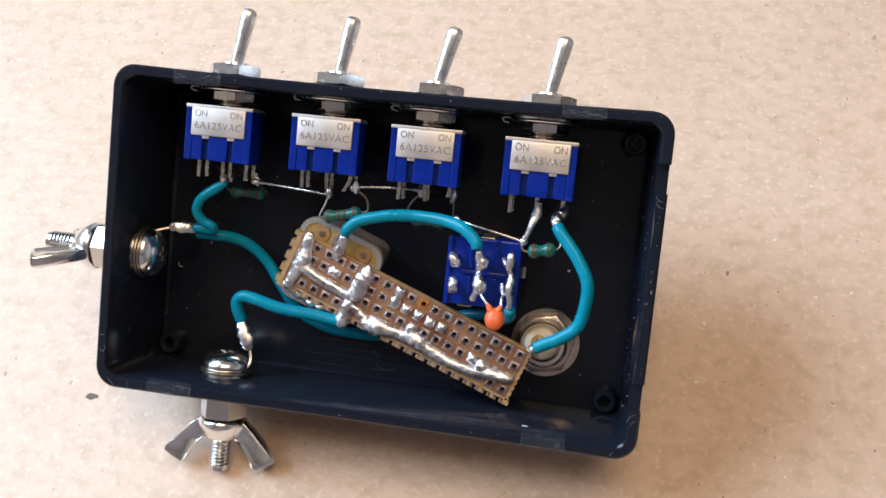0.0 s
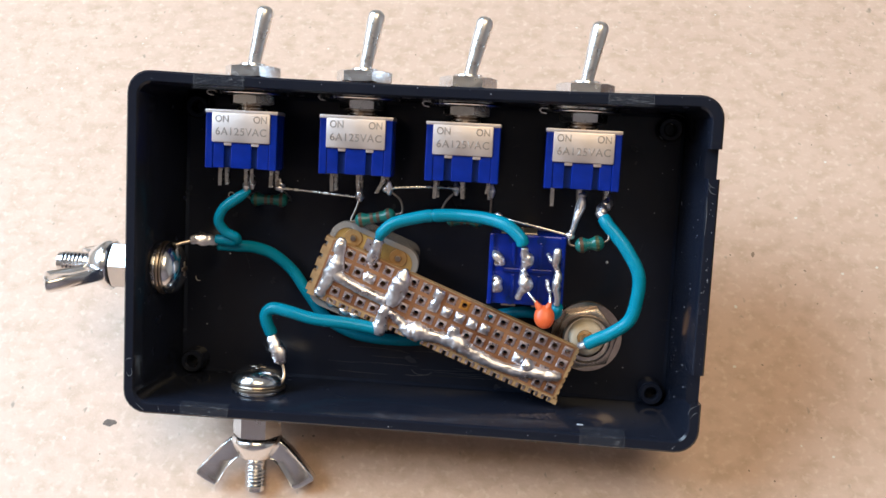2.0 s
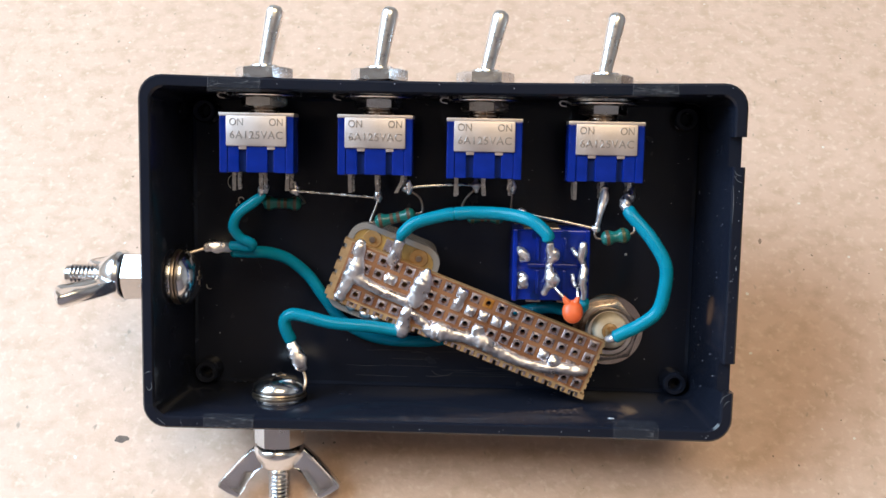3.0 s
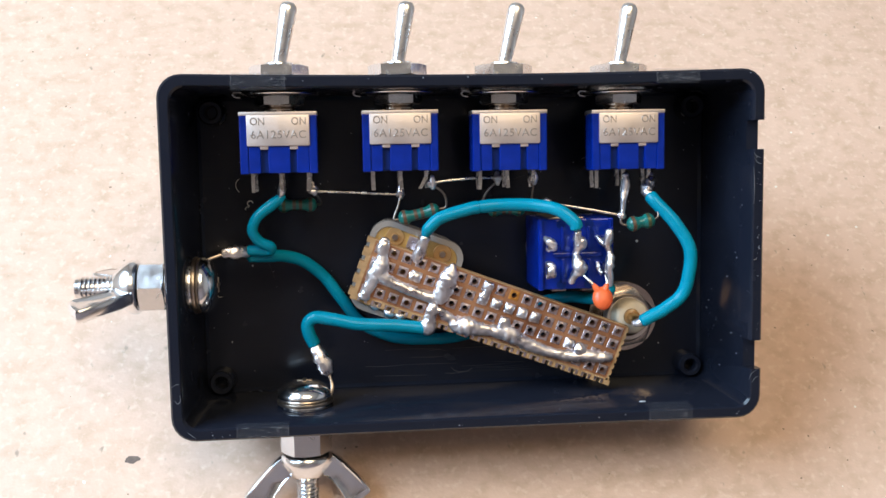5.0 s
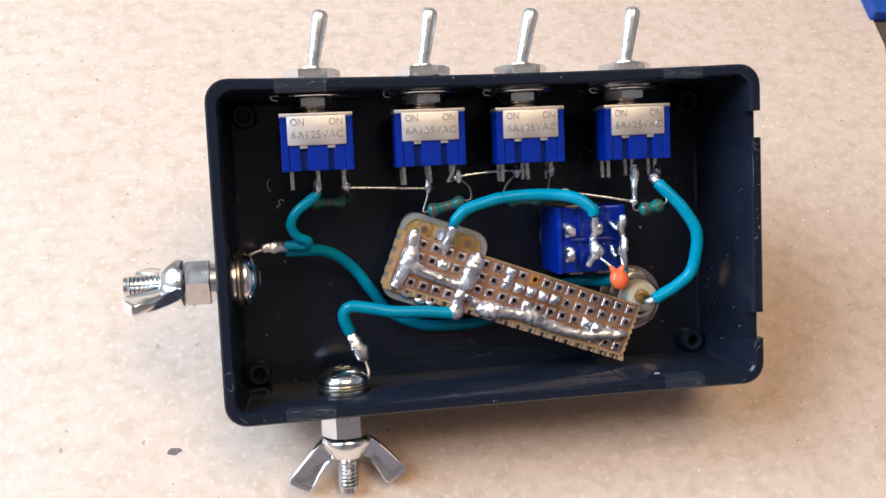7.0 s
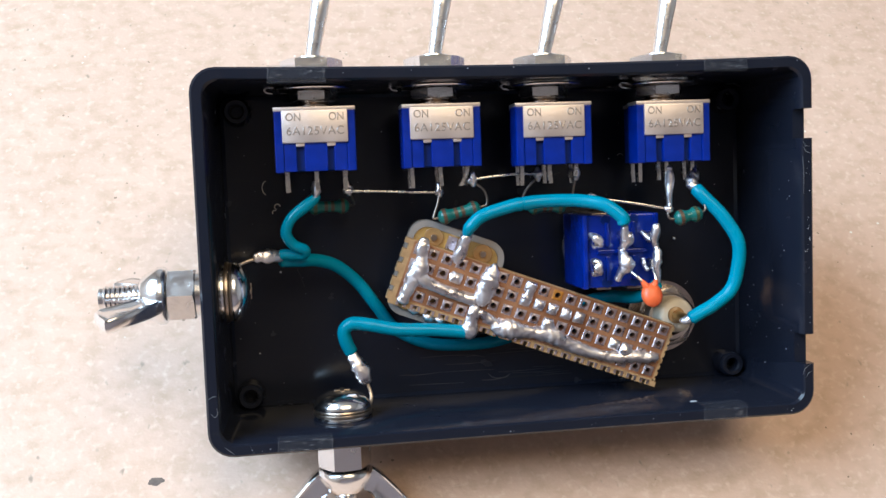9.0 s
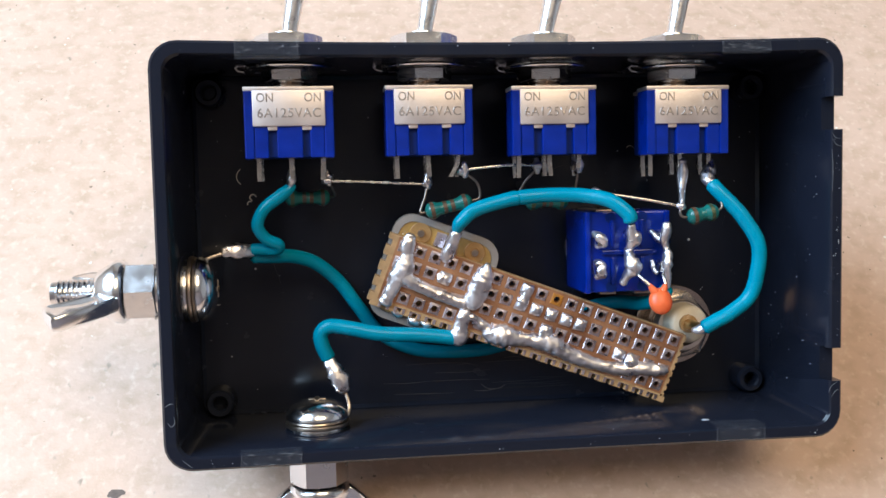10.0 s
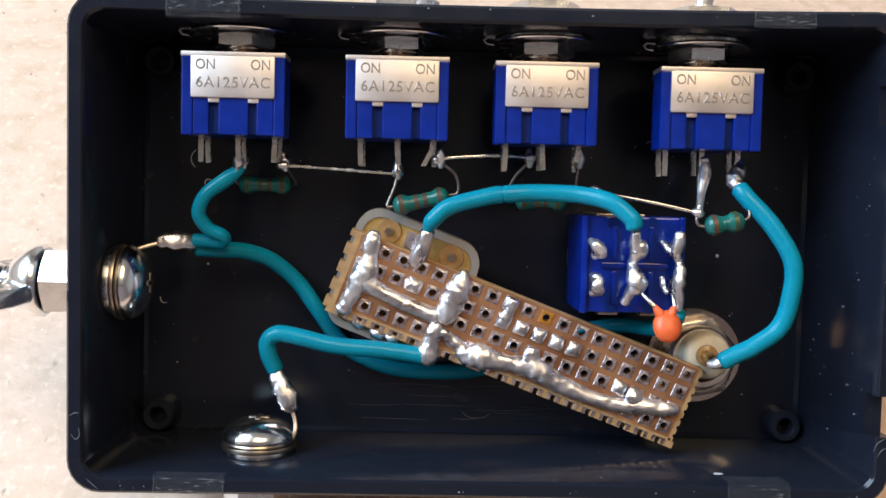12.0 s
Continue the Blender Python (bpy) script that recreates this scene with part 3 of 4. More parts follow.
def solder_lug(pts, tip, label):
    root = thing("solder_lug", pts[0], label, "solder lug", "solder lugs under the screw heads")
    smooth(part("strap", tube(pts, 0.9, 8, 6, 0, 0.28), M_BRASSY, root), 180)
    smooth(part("solder_joint", tube(tip, 1.0, 14, 6, 0.3, 0.45), M_SOLDER, root), 180)


solder_lug([(-46.2, -3.4, 21.4, 0.5), (-46.0, -1.8, 21.2, 0.4), (-44.6, -0.9, 19.8, 0.3), (-42.0, -0.1, 18.6, 0.35), (-39.6, 0.3, 17.4, 0.8)],
           [(-42.2, 0.1, 18.8, 0.7), (-40.8, 0.2, 18.4, 1.15), (-39.2, 0.1, 17.8, 1.2), (-37.9, -0.1, 17.0, 0.9)], "thin metal lug strip soldered to two teal wires")
solder_lug([(-26.2, -26.1, 20.4, 0.5), (-24.5, -25.6, 19.6, 0.35), (-24.0, -24.2, 18.6, 0.3), (-24.7, -21.8, 18.0, 0.35), (-25.9, -19.4, 17.8, 0.9)],
           [(-24.6, -22.0, 18.2, 0.9), (-25.2, -20.6, 18.2, 1.35), (-26.1, -18.8, 18.0, 1.25), (-26.9, -17.2, 17.6, 0.85)], "bent metal lug strip soldered to a teal wire")


# ---- wires ----
def hookup_wire(pts, r, label, bare=()):
    root = thing("hookup_wire", pts[0], label, "wire", "teal hookup wires")
    smooth(part("insulation", tube(pts, r, 18, 8, 0.03), M_TEAL, root), 180)
    for b in bare:
        smooth(part("bare_end", tube(b, 0.6, 12, 6, 0.3), M_SOLDER, root, "tinned wire end with solder"), 180)


hookup_wire([(32.3, 8.6, 23.6), (33.2, 7.3, 24.4), (36.2, 3.8, 25.4), (38.6, -0.6, 26.0), (38.6, -5.2, 25.6), (37.6, -8.8, 25.0), (34.8, -11.2, 24.6), (32.4, -12.5, 24.4), (30.8, -13.4, 24.2)], 1.14,
            "thick teal insulated wire curving from switch to socket", [[(33.2, 12.4, 20.8, 0.5), (33.0, 11.2, 21.2, 0.9), (32.4, 10.4, 21.9, 1.0), (31.9, 9.7, 22.7, 0.95), (32.2, 8.7, 23.5, 0.85)], [(31.0, -13.4, 24.0, 0.8), (30.2, -13.8, 23.6, 0.75), (29.6, -14.0, 22.6, 0.5)]])
hookup_wire([(-7.0, 2.3, 20.4, 0.72), (-6.8, 3.0, 20.7, 0.95), (-6.3, 3.8, 21.0, 1.08), (-4.2, 5.5, 21.2), (0.6, 6.9, 21.2), (2.2, 7.15, 21.25, 1.16), (2.6, 7.2, 21.2, 0.92), (3.0, 7.25, 21.25, 1.16), (6.5, 7.5, 21.4), (11.6, 7.4, 22.8), (15.6, 6.6, 24.8), (18.2, 4.6, 25.8), (18.7, 3.5, 25.8)], 1.12,
            "teal insulated wire arching from board to switch", [[(-7.0, 2.2, 20.4, 0.9), (-7.6, 0.4, 19.9, 1.0), (-8.3, -1.4, 19.2, 1.1), (-8.6, -2.2, 18.7, 0.8)]])
hookup_wire([(-31.4, 9.9, 19.5, 0.6), (-32.2, 9.2, 19.6, 0.85), (-33.4, 8.3, 19.6, 0.98), (-35.9, 6.3, 19.8), (-36.9, 3.9, 19.4), (-35.8, 1.9, 18.6), (-34.0, 0.9, 18.0), (-34.4, 0.1, 17.2), (-36.5, 0.2, 17.0), (-38.0, 0.2, 16.9)], 0.92,
            "short teal insulated wire bent down from a switch terminal", [[(-31.4, 11.4, 20.9, 0.4), (-31.6, 10.6, 20.2, 0.7), (-31.9, 9.6, 19.6, 0.6)]])
hookup_wire([(-38.0, -0.9, 15.6), (-35.0, -1.1, 14.6), (-32.0, -1.3, 13.2), (-28.6, -2.6, 11.6), (-25.0, -5.8, 10.2), (-21.8, -10.3, 9.8), (-18.6, -14.6, 9.0), (-13.5, -17.4, 8.6), (-8.0, -18.3, 8.4), (0.0, -18.0, 8.4), (8.0, -15.4, 8.8), (14.0, -12.2, 10.0), (20.0, -10.6, 12.0), (23.6, -10.4, 16.0), (25.2, -9.0, 20.6), (25.3, -7.6, 22.4)], 1.1,
            "long teal insulated wire running under the board")
hookup_wire([(-27.0, -16.9, 17.0), (-27.9, -14.8, 17.4), (-28.0, -13.0, 17.6), (-26.6, -11.9, 17.9), (-23.6, -12.3, 18.2), (-19.0, -13.3, 18.3), (-13.0, -13.8, 17.9), (-9.0, -14.3, 17.6), (-7.3, -14.6, 17.5)], 1.15,
            "teal insulated wire from a solder lug to the board")


def jumper(pts, r, label):
    root = thing("jumper_wire", pts[0], label, "wire", "bare jumper wires between switches")
    smooth(part("wire", tube(pts, r, 10, 6, 0.05), M_TIN if r < 0.4 else M_SOLDER, root), 180)
    for e, f in ((pts[0], pts[1]), (pts[-1], pts[-2])):
        e, f = Vector(e[:3]), Vector(f[:3])
        d = (f - e).normalized()
        smooth(part("solder_joint", tube([(*(e - d * 0.5), 0.35), (*e, 0.65), (*(e + d * 0.8), 0.4)], 1, 10, 5, 0.35), M_SOLDER, root), 180)


jumper([(-26.6, 10.4, 17.2), (-22.0, 10.2, 17.6), (-15.0, 9.8, 18.4), (-11.0, 9.6, 18.8)], 0.24, "bare tinned jumper wire between two switches")
jumper([(-6.2, 11.4, 20.6), (-4.0, 11.8, 20.7), (2.0, 12.2, 20.2), (6.4, 12.1, 18.2)], 0.24, "bare tinned jumper wire bridging neighbouring switches")
jumper([(14.0, 8.0, 23.0), (17.0, 7.3, 24.4), (22.0, 6.4, 25.2), (26.8, 5.4, 25.4)], 0.24, "bare tinned wire running to a resistor lead")
jumper([(28.5, 12.2, 21.2, 0.5), (28.4, 10.6, 21.6, 0.85), (28.0, 9.4, 22.4, 0.8), (27.5, 7.8, 23.6, 0.55), (27.0, 6.2, 24.8), (26.7, 5.4, 25.3)], 0.5, "solder-coated bare wire dropping from a switch terminal")


def resistor(a, b, lead_a, lead_b, bands, label, lump=0.72):
    a, b = Vector(a), Vector(b)
    root = thing("resistor", (a + b) / 2, label, "resistor", "banded resistors")
    d = (b - a).normalized()
    side = d.cross(Vector((0, 0, 1))).normalized()
    turn = Matrix((side, d.cross(side), d)).transposed()
    n = (b - a).length
    prof = [(0, 0), (0.5, 0.05), (1.0, 0.35), (1.3, 0.9), (1.3, 1.5), (0.98, 2.1), (0.92, n / 2), (0.98, n - 2.1), (1.3, n - 1.5), (1.3, n - 0.9), (1.0, n - 0.35), (0.5, n - 0.05), (0, n)]
    smooth(part("body", lathe(prof, a, turn, 20), M_RES, root), 60)
    for f, m in zip((1.1, n * 0.42, n * 0.58, n - 1.2), bands):
        r = 1.33 if f < 1.6 or f > n - 1.6 else 0.97
        smooth(part("band", lathe([(r - 0.06, f - 0.3), (r + 0.02, f - 0.28), (r + 0.02, f + 0.28), (r - 0.06, f + 0.3)], a, turn, 20), m, root))
    for l in (lead_a, lead_b):
        smooth(part("lead", tube(l, 0.21, 8, 6), M_LEAD, root), 180)
        x, y, z = l[-1]
        smooth(part("solder_joint", tube([(x - 0.1, y + 2.2 * lump, z + 0.3, 0.45 * lump), (x, y + 0.5 * lump, z + 0.1, lump), (x + 0.1, y - lump, z, 0.5 * lump)], 1, 12, 6, 0.3), M_SOLDER, root), 180)


resistor((-33.0, 7.8, 12.6), (-26.0, 7.8, 12.0), [(-33.0, 7.8, 12.6), (-33.6, 8.8, 13.6), (-31.8, 10.6, 16.2)], [(-26.0, 7.8, 12.0), (-25.2, 8.2, 13.0), (-26.2, 10.4, 16.4)], (M_BAND_G, M_BAND_O, M_BAND_R, M_BAND_O), "dark teal banded resistor below a switch")
resistor((-11.6, 5.3, 19.6), (-4.4, 6.9, 19.6), [(-11.6, 5.3, 19.6), (-12.4, 5.4, 19.6), (-11.6, 7.6, 19.2), (-11.1, 9.6, 18.8)], [(-4.4, 6.9, 19.6), (-3.2, 7.4, 19.6), (-3.6, 9.6, 19.8), (-5.6, 11.2, 20.4)], (M_BAND_R, M_BAND_R, M_BAND_R, M_BAND_O), "teal banded resistor between switch and board")
resistor((4.6, 6.4, 16.4), (11.4, 6.4, 16.4), [(4.6, 6.4, 16.4), (3.6, 7.4, 16.4), (4.4, 9.6, 17.0), (6.2, 11.6, 17.8)], [(11.4, 6.4, 16.4), (12.4, 7.4, 16.6), (12.6, 9.6, 17.6), (12.6, 11.6, 19.0)], (M_BAND_G, M_BAND_R, M_BAND_O, M_BAND_G), "teal banded resistor under an arched wire")
resistor((27.6, 3.7, 25.4), (32.5, 4.6, 25.4), [(27.6, 3.7, 25.4), (26.8, 3.9, 25.4), (26.5, 4.6, 25.4), (26.8, 5.5, 25.3)], [(32.5, 4.6, 25.4), (33.2, 5.2, 25.2), (33.0, 6.4, 24.8), (32.4, 7.4, 24.0)], (M_BAND_R, M_RES, M_RES, M_BAND_G), "small teal banded resistor with short leads", 0.42)


def disc_capacitor():
    c = (23.1, -8.8, 26.2)
    root = thing("disc_capacitor", c, "small orange ceramic disc capacitor on two leads", "capacitor")
    turn = (Matrix.Rotation(radians(-20), 3, "X") @ AX["z"])
    prof = [(0, -1.1), (1.0, -1.05), (1.7, -0.7), (2.05, -0.2), (2.05, 0.2), (1.7, 0.7), (1.0, 1.05), (0, 1.1)]
    db = lathe(prof, c, turn, 28)
    for v in db.verts:
        v.co.x = c[0] + (v.co.x - c[0]) * 0.86
    smooth(part("disc", db, M_ORANGE, root), 180)
    for sx, end in ((-1.0, (20.1, -4.9, 24.9)), (0.55, (23.9, -4.8, 24.9))):
        smooth(part("coating", tube([(c[0] + sx * 0.5, c[1] + 1.0, c[2] - 0.25, 0.75), (c[0] + sx * 1.05, c[1] + 1.7, c[2] - 0.25, 0.6), (c[0] + sx * 1.7, c[1] + 2.6, c[2] - 0.3, 0.28)], 1, 10, 5), M_ORANGE, root), 180)
        smooth(part("lead", tube([(c[0] + sx * 1.6, c[1] + 2.4, c[2] - 0.2), ((c[0] + sx * 1.6 + end[0]) / 2, (c[1] + 2.4 + end[1]) / 2, 25.6), end], 0.27, 8, 6), M_TIN, root), 180)


disc_capacitor()


# ---- coaxial socket in the floor ----
def socket():
    c = (31.7, -15.4, 0)
    root = thing("coax_socket", (31.7, -15.4, FLOOR), "nickel coaxial socket with ivory insulator and washers", "socket")
    add = lambda n, bm, m, a=40, l="": smooth(part(n, bm, m, root, l), a)
    add("washer", lathe([(4.6, FLOOR), (6.8, FLOOR), (6.85, FLOOR + 0.4), (6.7, FLOOR + 0.7), (4.6, FLOOR + 0.7)], (31.9, -15.4, 0), "z", 40), M_SOCKET)
    add("hex_nut", hexnut(c, "z", 10.6, FLOOR + 0.75, FLOOR + 3.2, 4.4, 0.2), M_SOCKET, 30)
    add("sleeve", thread(4.6, -9.0, FLOOR + 4.4, 0.9, c, "z", 32), M_SOCKET, 40)
    add("ring", lathe([(3.4, 10.6), (4.3, 10.6), (4.3, 12.4), (4.1, 12.8), (3.4, 12.8)], (31.6, -14.9, 0), "z", 36), M_NICKEL)
    add("insulator", lathe([(3.2, 8.0), (3.2, 15.4), (3.1, 16.2), (2.7, 16.7), (0.9, 16.8), (0, 16.8)], (31.4, -14.1, 0), "z", 36), M_WHITE, 50, "ivory plastic insulator")
    add("pin", lathe([(0.9, 16.0), (0.9, 19.4), (0.8, 22.0), (0.6, 23.0), (0, 23.1)], (30.9, -13.9, 0), "z", 18), mat("brass_pin", (0.55, 0.38, 0.16), 0.3, 1.0), 40, "brass centre pin")
    add("pin_collar", lathe([(1.5, 16.7), (1.45, 17.3), (0.8, 17.5)], (31.0, -13.9, 0), "z", 20), M_AMBER, 40)
    add("barrel", lathe([(0, -11.9), (4.2, -11.9), (4.2, -1.0), (7.0, -1.0), (7.0, 2.0), (0, 2.0)], c, "z", 32), M_NICKEL)


socket()


# ---- perforated board on the tuning capacitor ----
TLc, EU, EV = Vector((-17.0, 2.3, 18.8)), Vector((0.935, -0.3546, 0.0)), Vector((-0.3546, -0.935, -0.10))
EN = EU.cross(-EV).normalized()


def onboard(u, v, h=0.0):
    return TLc + EU * u + EV * v + EN * h


COLS, ROWS_V, PITCH = [2.83 + 2.54 * k for k in range(19)], [1.37 + 2.54 * k for k in range(4)], 2.54


def tuning_capacitor():
    base = onboard(8.9, 4.7, -1.8)
    root = thing("tuning_capacitor", (base.x, base.y, FLOOR), "cloudy clear plastic tuning capacitor under the board", "capacitor")
    pl = lambda x, y, z: onboard(x, y, z)
    part("case", prism(round_rect(1.4, 16.5, -2.7, 12.1, 2.4), -12.0, -2.9, None, pl), M_CASE, root)
    part("flange", prism(round_rect(0.3, 17.6, -3.8, 13.2, 3.2), -2.85, -1.75, None, pl), M_CASE, root)
    rim = bmesh.new()
    o, i = round_rect(0.3, 17.6, -3.8, 13.2, 3.2), round_rect(1.3, 16.6, -2.8, 12.2, 2.4)
    n = len(o)
    for z0, z1 in ((-1.75, -1.35),):
        ring = [[rim.verts.new(pl(x, y, z)) for x, y in q] for q, z in ((o, z0), (o, z1), (i, z1), (i, z0))]
        for a, b in zip(ring, ring[1:]):
            for k in range(n):
                rim.faces.new((a[k], a[(k + 1) % n], b[(k + 1) % n], b[k]))
    part("rim", rim, M_CASE, root)
    part("top_plate", prism(round_rect(1.4, 16.5, -2.7, 12.1, 2.3), -1.74, -1.6, None, pl), M_FLAP, root, "amber translucent top plate")
    for u, v in ((4.6, -1.3), (13.6, -1.2), (14.6, 12.0)):
        t = Matrix((EU, -EV.normalized(), EN)).transposed()
        smooth(part("trimmer", lathe([(1.7, -1.6), (1.6, -1.35), (0.7, -1.3), (0.65, -1.1), (0, -1.1)], onboard(u, v), t, 20), M_AMBER, root))
        smooth(part("trimmer_screw", lathe([(0.55, -1.1), (0.5, -0.9), (0, -0.85)], onboard(u, v), t, 16), M_BRASSY, root))
    part("contact", prism([(7.0, -2.4), (8.6, -2.4), (8.6, -0.2), (7.0, -0.2)], -1.6, -1.2, None, pl), M_PAD, root)
    for u, v in ((5.2, 11.6), (8.2, 12.0), (10.2, 11.8)):
        smooth(part("solder_joint", tube([(*onboard(u - 0.9, v - 0.3, -0.9), 0.4), (*onboard(u, v, -0.7), 0.75), (*onboard(u + 0.9, v + 0.2, -1.0), 0.4)], 1, 10, 5, 0.5), M_SOLDER, root), 180)


tuning_capacitor()


def circuit_board():
    root = thing("circuit_board", onboard(0, 0, -1.6), "brown perforated circuit board with square pads and heavy solder", "circuit board")
    bm = bmesh.new()
    TH, HR = 1.5, 0.5
    for u in COLS:
        for v in ROWS_V:
            # a square cell with a round hole right through it
            sq = [(1, 0), (1, 1), (0, 1), (-1, 1), (-1, 0), (-1, -1), (0, -1), (1, -1)]
            o = [[bm.verts.new(onboard(u + a * 1.27, v + b * 1.27, h)) for a, b in sq] for h in (0, -TH)]
            q = [[bm.verts.new(onboard(u + HR * math.cos(k * math.pi / 4), v + HR * math.sin(k * math.pi / 4), h)) for k in range(8)] for h in (0, -TH)]
            for k in range(8):
                j = (k + 1) % 8
                bm.faces.new((o[0][k], o[0][j], q[0][j], q[0][k]))
                bm.faces.new((o[1][k], q[1][k], q[1][j], o[1][j]))
                bm.faces.new((q[0][k], q[0][j], q[1][j], q[1][k]))
    bmesh.ops.remove_doubles(bm, verts=bm.verts, dist=0.001)
    part("board", bm, M_PCB, root)
    eb = bmesh.new()
    v0, v1, u0, u1 = ROWS_V[0] - 1.27, ROWS_V[-1] + 1.27, COLS[0] - 1.27, COLS[-1] + 1.27
    rect = lambda a, b, c, d: prism([(a, c), (b, c), (b, d), (a, d)], -TH, 0.0, eb, onboard)
    rect(0.8, u1, 0.0, v0)
    rect(0.8, u0, v0, v1)
    rect(0.8, u1, v1, v1 + 0.4)
    for k in range(-1, 19):                       # teeth left by the row of holes that was cut through
        c = 2.83 + 2.54 * k + 1.27
        rect(c - 0.95 + 0.1 * noise.noise((k, 0, 0)), c + 0.95, v1 + 0.4, v1 + 1.25 + 0.15 * noise.noise((k, 5, 0)))
    for k in range(-1, 4):
        c = 1.37 + 2.54 * k + 1.27
        rect(0.05, 0.8, max(0, c - 0.75), min(c + 0.75, v1 + 0.6))
    rect(u1, u1 + 0.4, 0.0, v1)
    for k in range(9):
        rect(u1 + 0.4, u1 + 0.62 + 0.12 * noise.noise((k, 9, 0)), 0.4 + k * 1.2, 1.1 + k * 1.2)
    part("edge", eb, M_PCBEDGE, root, "rough sawn edge with cut holes")
    for u in COLS:                                # half pads along the sawn edge
        hb = bmesh.new()
        for a, b in ((u - 0.9, u - 0.45), (u + 0.45, u + 0.9)):
            d = v1 + 1.1 + 0.12 * noise.noise((a, 3, 0))
            prism([(a, v1 + 0.35), (b, v1 + 0.35), (b, d), (a, d)], 0.0, 0.09, hb, onboard)
        prism([(u - 0.9, v1 + 0.3), (u + 0.9, v1 + 0.3), (u + 0.9, v1 + 0.42), (u - 0.9, v1 + 0.42)], 0.0, 0.09, hb, onboard)
        part("cut_pad", hb, M_PAD, root)
    # pads
    bare = {(10, 0)}
    filled = {(8, 0), (8, 1), (9, 1), (10, 1), (11, 1), (12, 1), (15, 2), (3, 1)}
    for i, u in enumerate(COLS):
        for j, v in enumerate(ROWS_V):
            pb = bmesh.new()
            w = 0.90 + 0.06 * noise.noise((i * 1.7, j * 2.3, 0))
            sq = [(1, 0), (1, 1), (0, 1), (-1, 1), (-1, 0), (-1, -1), (0, -1), (1, -1)]
            a = [pb.verts.new(onboard(u + x * w, v + y * w, 0.0)) for x, y in sq]
            b = [pb.verts.new(onboard(u + x * (w - 0.08), v + y * (w - 0.08), 0.09)) for x, y in sq]
            q = [pb.verts.new(onboard(u + 0.56 * math.cos(k * math.pi / 4), v + 0.56 * math.sin(k * math.pi / 4), 0.16)) for k in range(8)]
            r = [pb.verts.new(onboard(u + 0.46 * math.cos(k * math.pi / 4), v + 0.46 * math.sin(k * math.pi / 4), -0.4)) for k in range(8)]
            for s, t in ((a, b), (b, q), (q, r)):
                for k in range(8):
                    pb.faces.new((s[k], s[(k + 1) % 8], t[(k + 1) % 8], t[k]))
            part("pad", pb, M_BURNT if (i, j) in bare else M_PAD, root, "scorched bare pad" if (i, j) in bare else "")
            if (i, j) in filled:
                hp = bmesh.new()
                rings = []
                for w, h, sq in ((1.02, 0.03, 0.8), (0.98, 0.22, 0.8), (0.72, 0.5, 0.6), (0.42, 0.72, 0.3), (0.12, 0.8, 0.0)):
                    ring = []
                    for k in range(16):
                        a = k * math.pi / 8
                        g = (1 - sq) + sq / max(abs(math.cos(a)), abs(math.sin(a)))
                        g *= w * (1 + 0.16 * noise.noise((u + math.cos(a), v + math.sin(a), h)))
                        ring.append(hp.verts.new(onboard(u + g * math.cos(a) + 0.3 * h * noise.noise((u, v, 0)), v + g * math.sin(a) + 0.4 * h * noise.noise((v, u, 4)), h)))
                    rings.append(ring)
                for s, t in zip(rings, rings[1:]):
                    for k in range(16):
                        hp.faces.new((s[k], s[(k + 1) % 16], t[(k + 1) % 16], t[k]))
                hp.faces.new(rings[-1])
                smooth(part("solder_joint", hp, M_SOLDER, root), 180)
    runs = [[(3.1, -0.7, 0.7), (3.2, 1.0, 1.1), (3.6, 2.2, 0.9), (3.8, 3.9, 1.45), (3.5, 5.6, 1.35), (3.2, 7.6, 1.0), (3.0, 9.4, 0.9), (2.9, 10.6, 0.95)],
            [(3.9, 5.4, 1.2), (6.4, 6.2, 0.95), (9.6, 6.5, 0.9), (12.4, 6.6, 0.85), (14.6, 6.6, 1.0)],
            [(15.9, -0.4, 0.4), (15.9, 0.8, 1.1), (16.0, 2.4, 1.5), (15.9, 4.0, 1.55), (15.7, 5.6, 1.45), (15.2, 6.6, 1.0)],
            [(15.2, 7.6, 0.8), (15.3, 8.8, 1.05), (15.4, 10.2, 1.1), (15.6, 11.6, 1.35), (15.3, 12.8, 1.1)],
            [(15.4, 8.3, 0.7), (17.2, 8.5, 0.75), (19.0, 9.2, 0.8), (20.0, 9.8, 1.2), (21.4, 9.5, 1.55), (23.0, 9.2, 1.5), (25.4, 8.9, 1.05), (27.6, 8.5, 1.15), (29.2, 8.1, 1.45), (31.4, 8.5, 1.3), (34.0, 8.9, 1.1), (37.4, 9.0, 0.95), (40.4, 8.7, 0.9), (42.8, 8.2, 1.1), (44.6, 7.5, 1.15), (46.6, 7.0, 1.0), (48.4, 6.6, 0.85), (49.4, 6.3, 0.4)],
            [(28.2, 5.9, 0.8), (28.3, 6.8, 1.05), (28.8, 7.8, 1.1)],
            [(42.6, 5.7, 0.5), (43.0, 6.5, 1.1), (43.4, 7.3, 1.2)],
            [(23.4, 0.8, 0.8), (23.3, 2.2, 0.7), (23.2, 3.6, 0.9)],
            [(9.3, 3.5, 0.5), (9.9, 3.9, 0.8), (10.6, 4.3, 0.5)]]
    for k, run in enumerate(runs):
        ln = [(*onboard(u, v, 0.1 + 0.15 * r), r * 1.08) for u, v, r in run]
        smooth(part("solder_joint", tube(ln, 1, 18, 8, 0.22, 0.7), M_SOLDER, root), 180)


circuit_board()


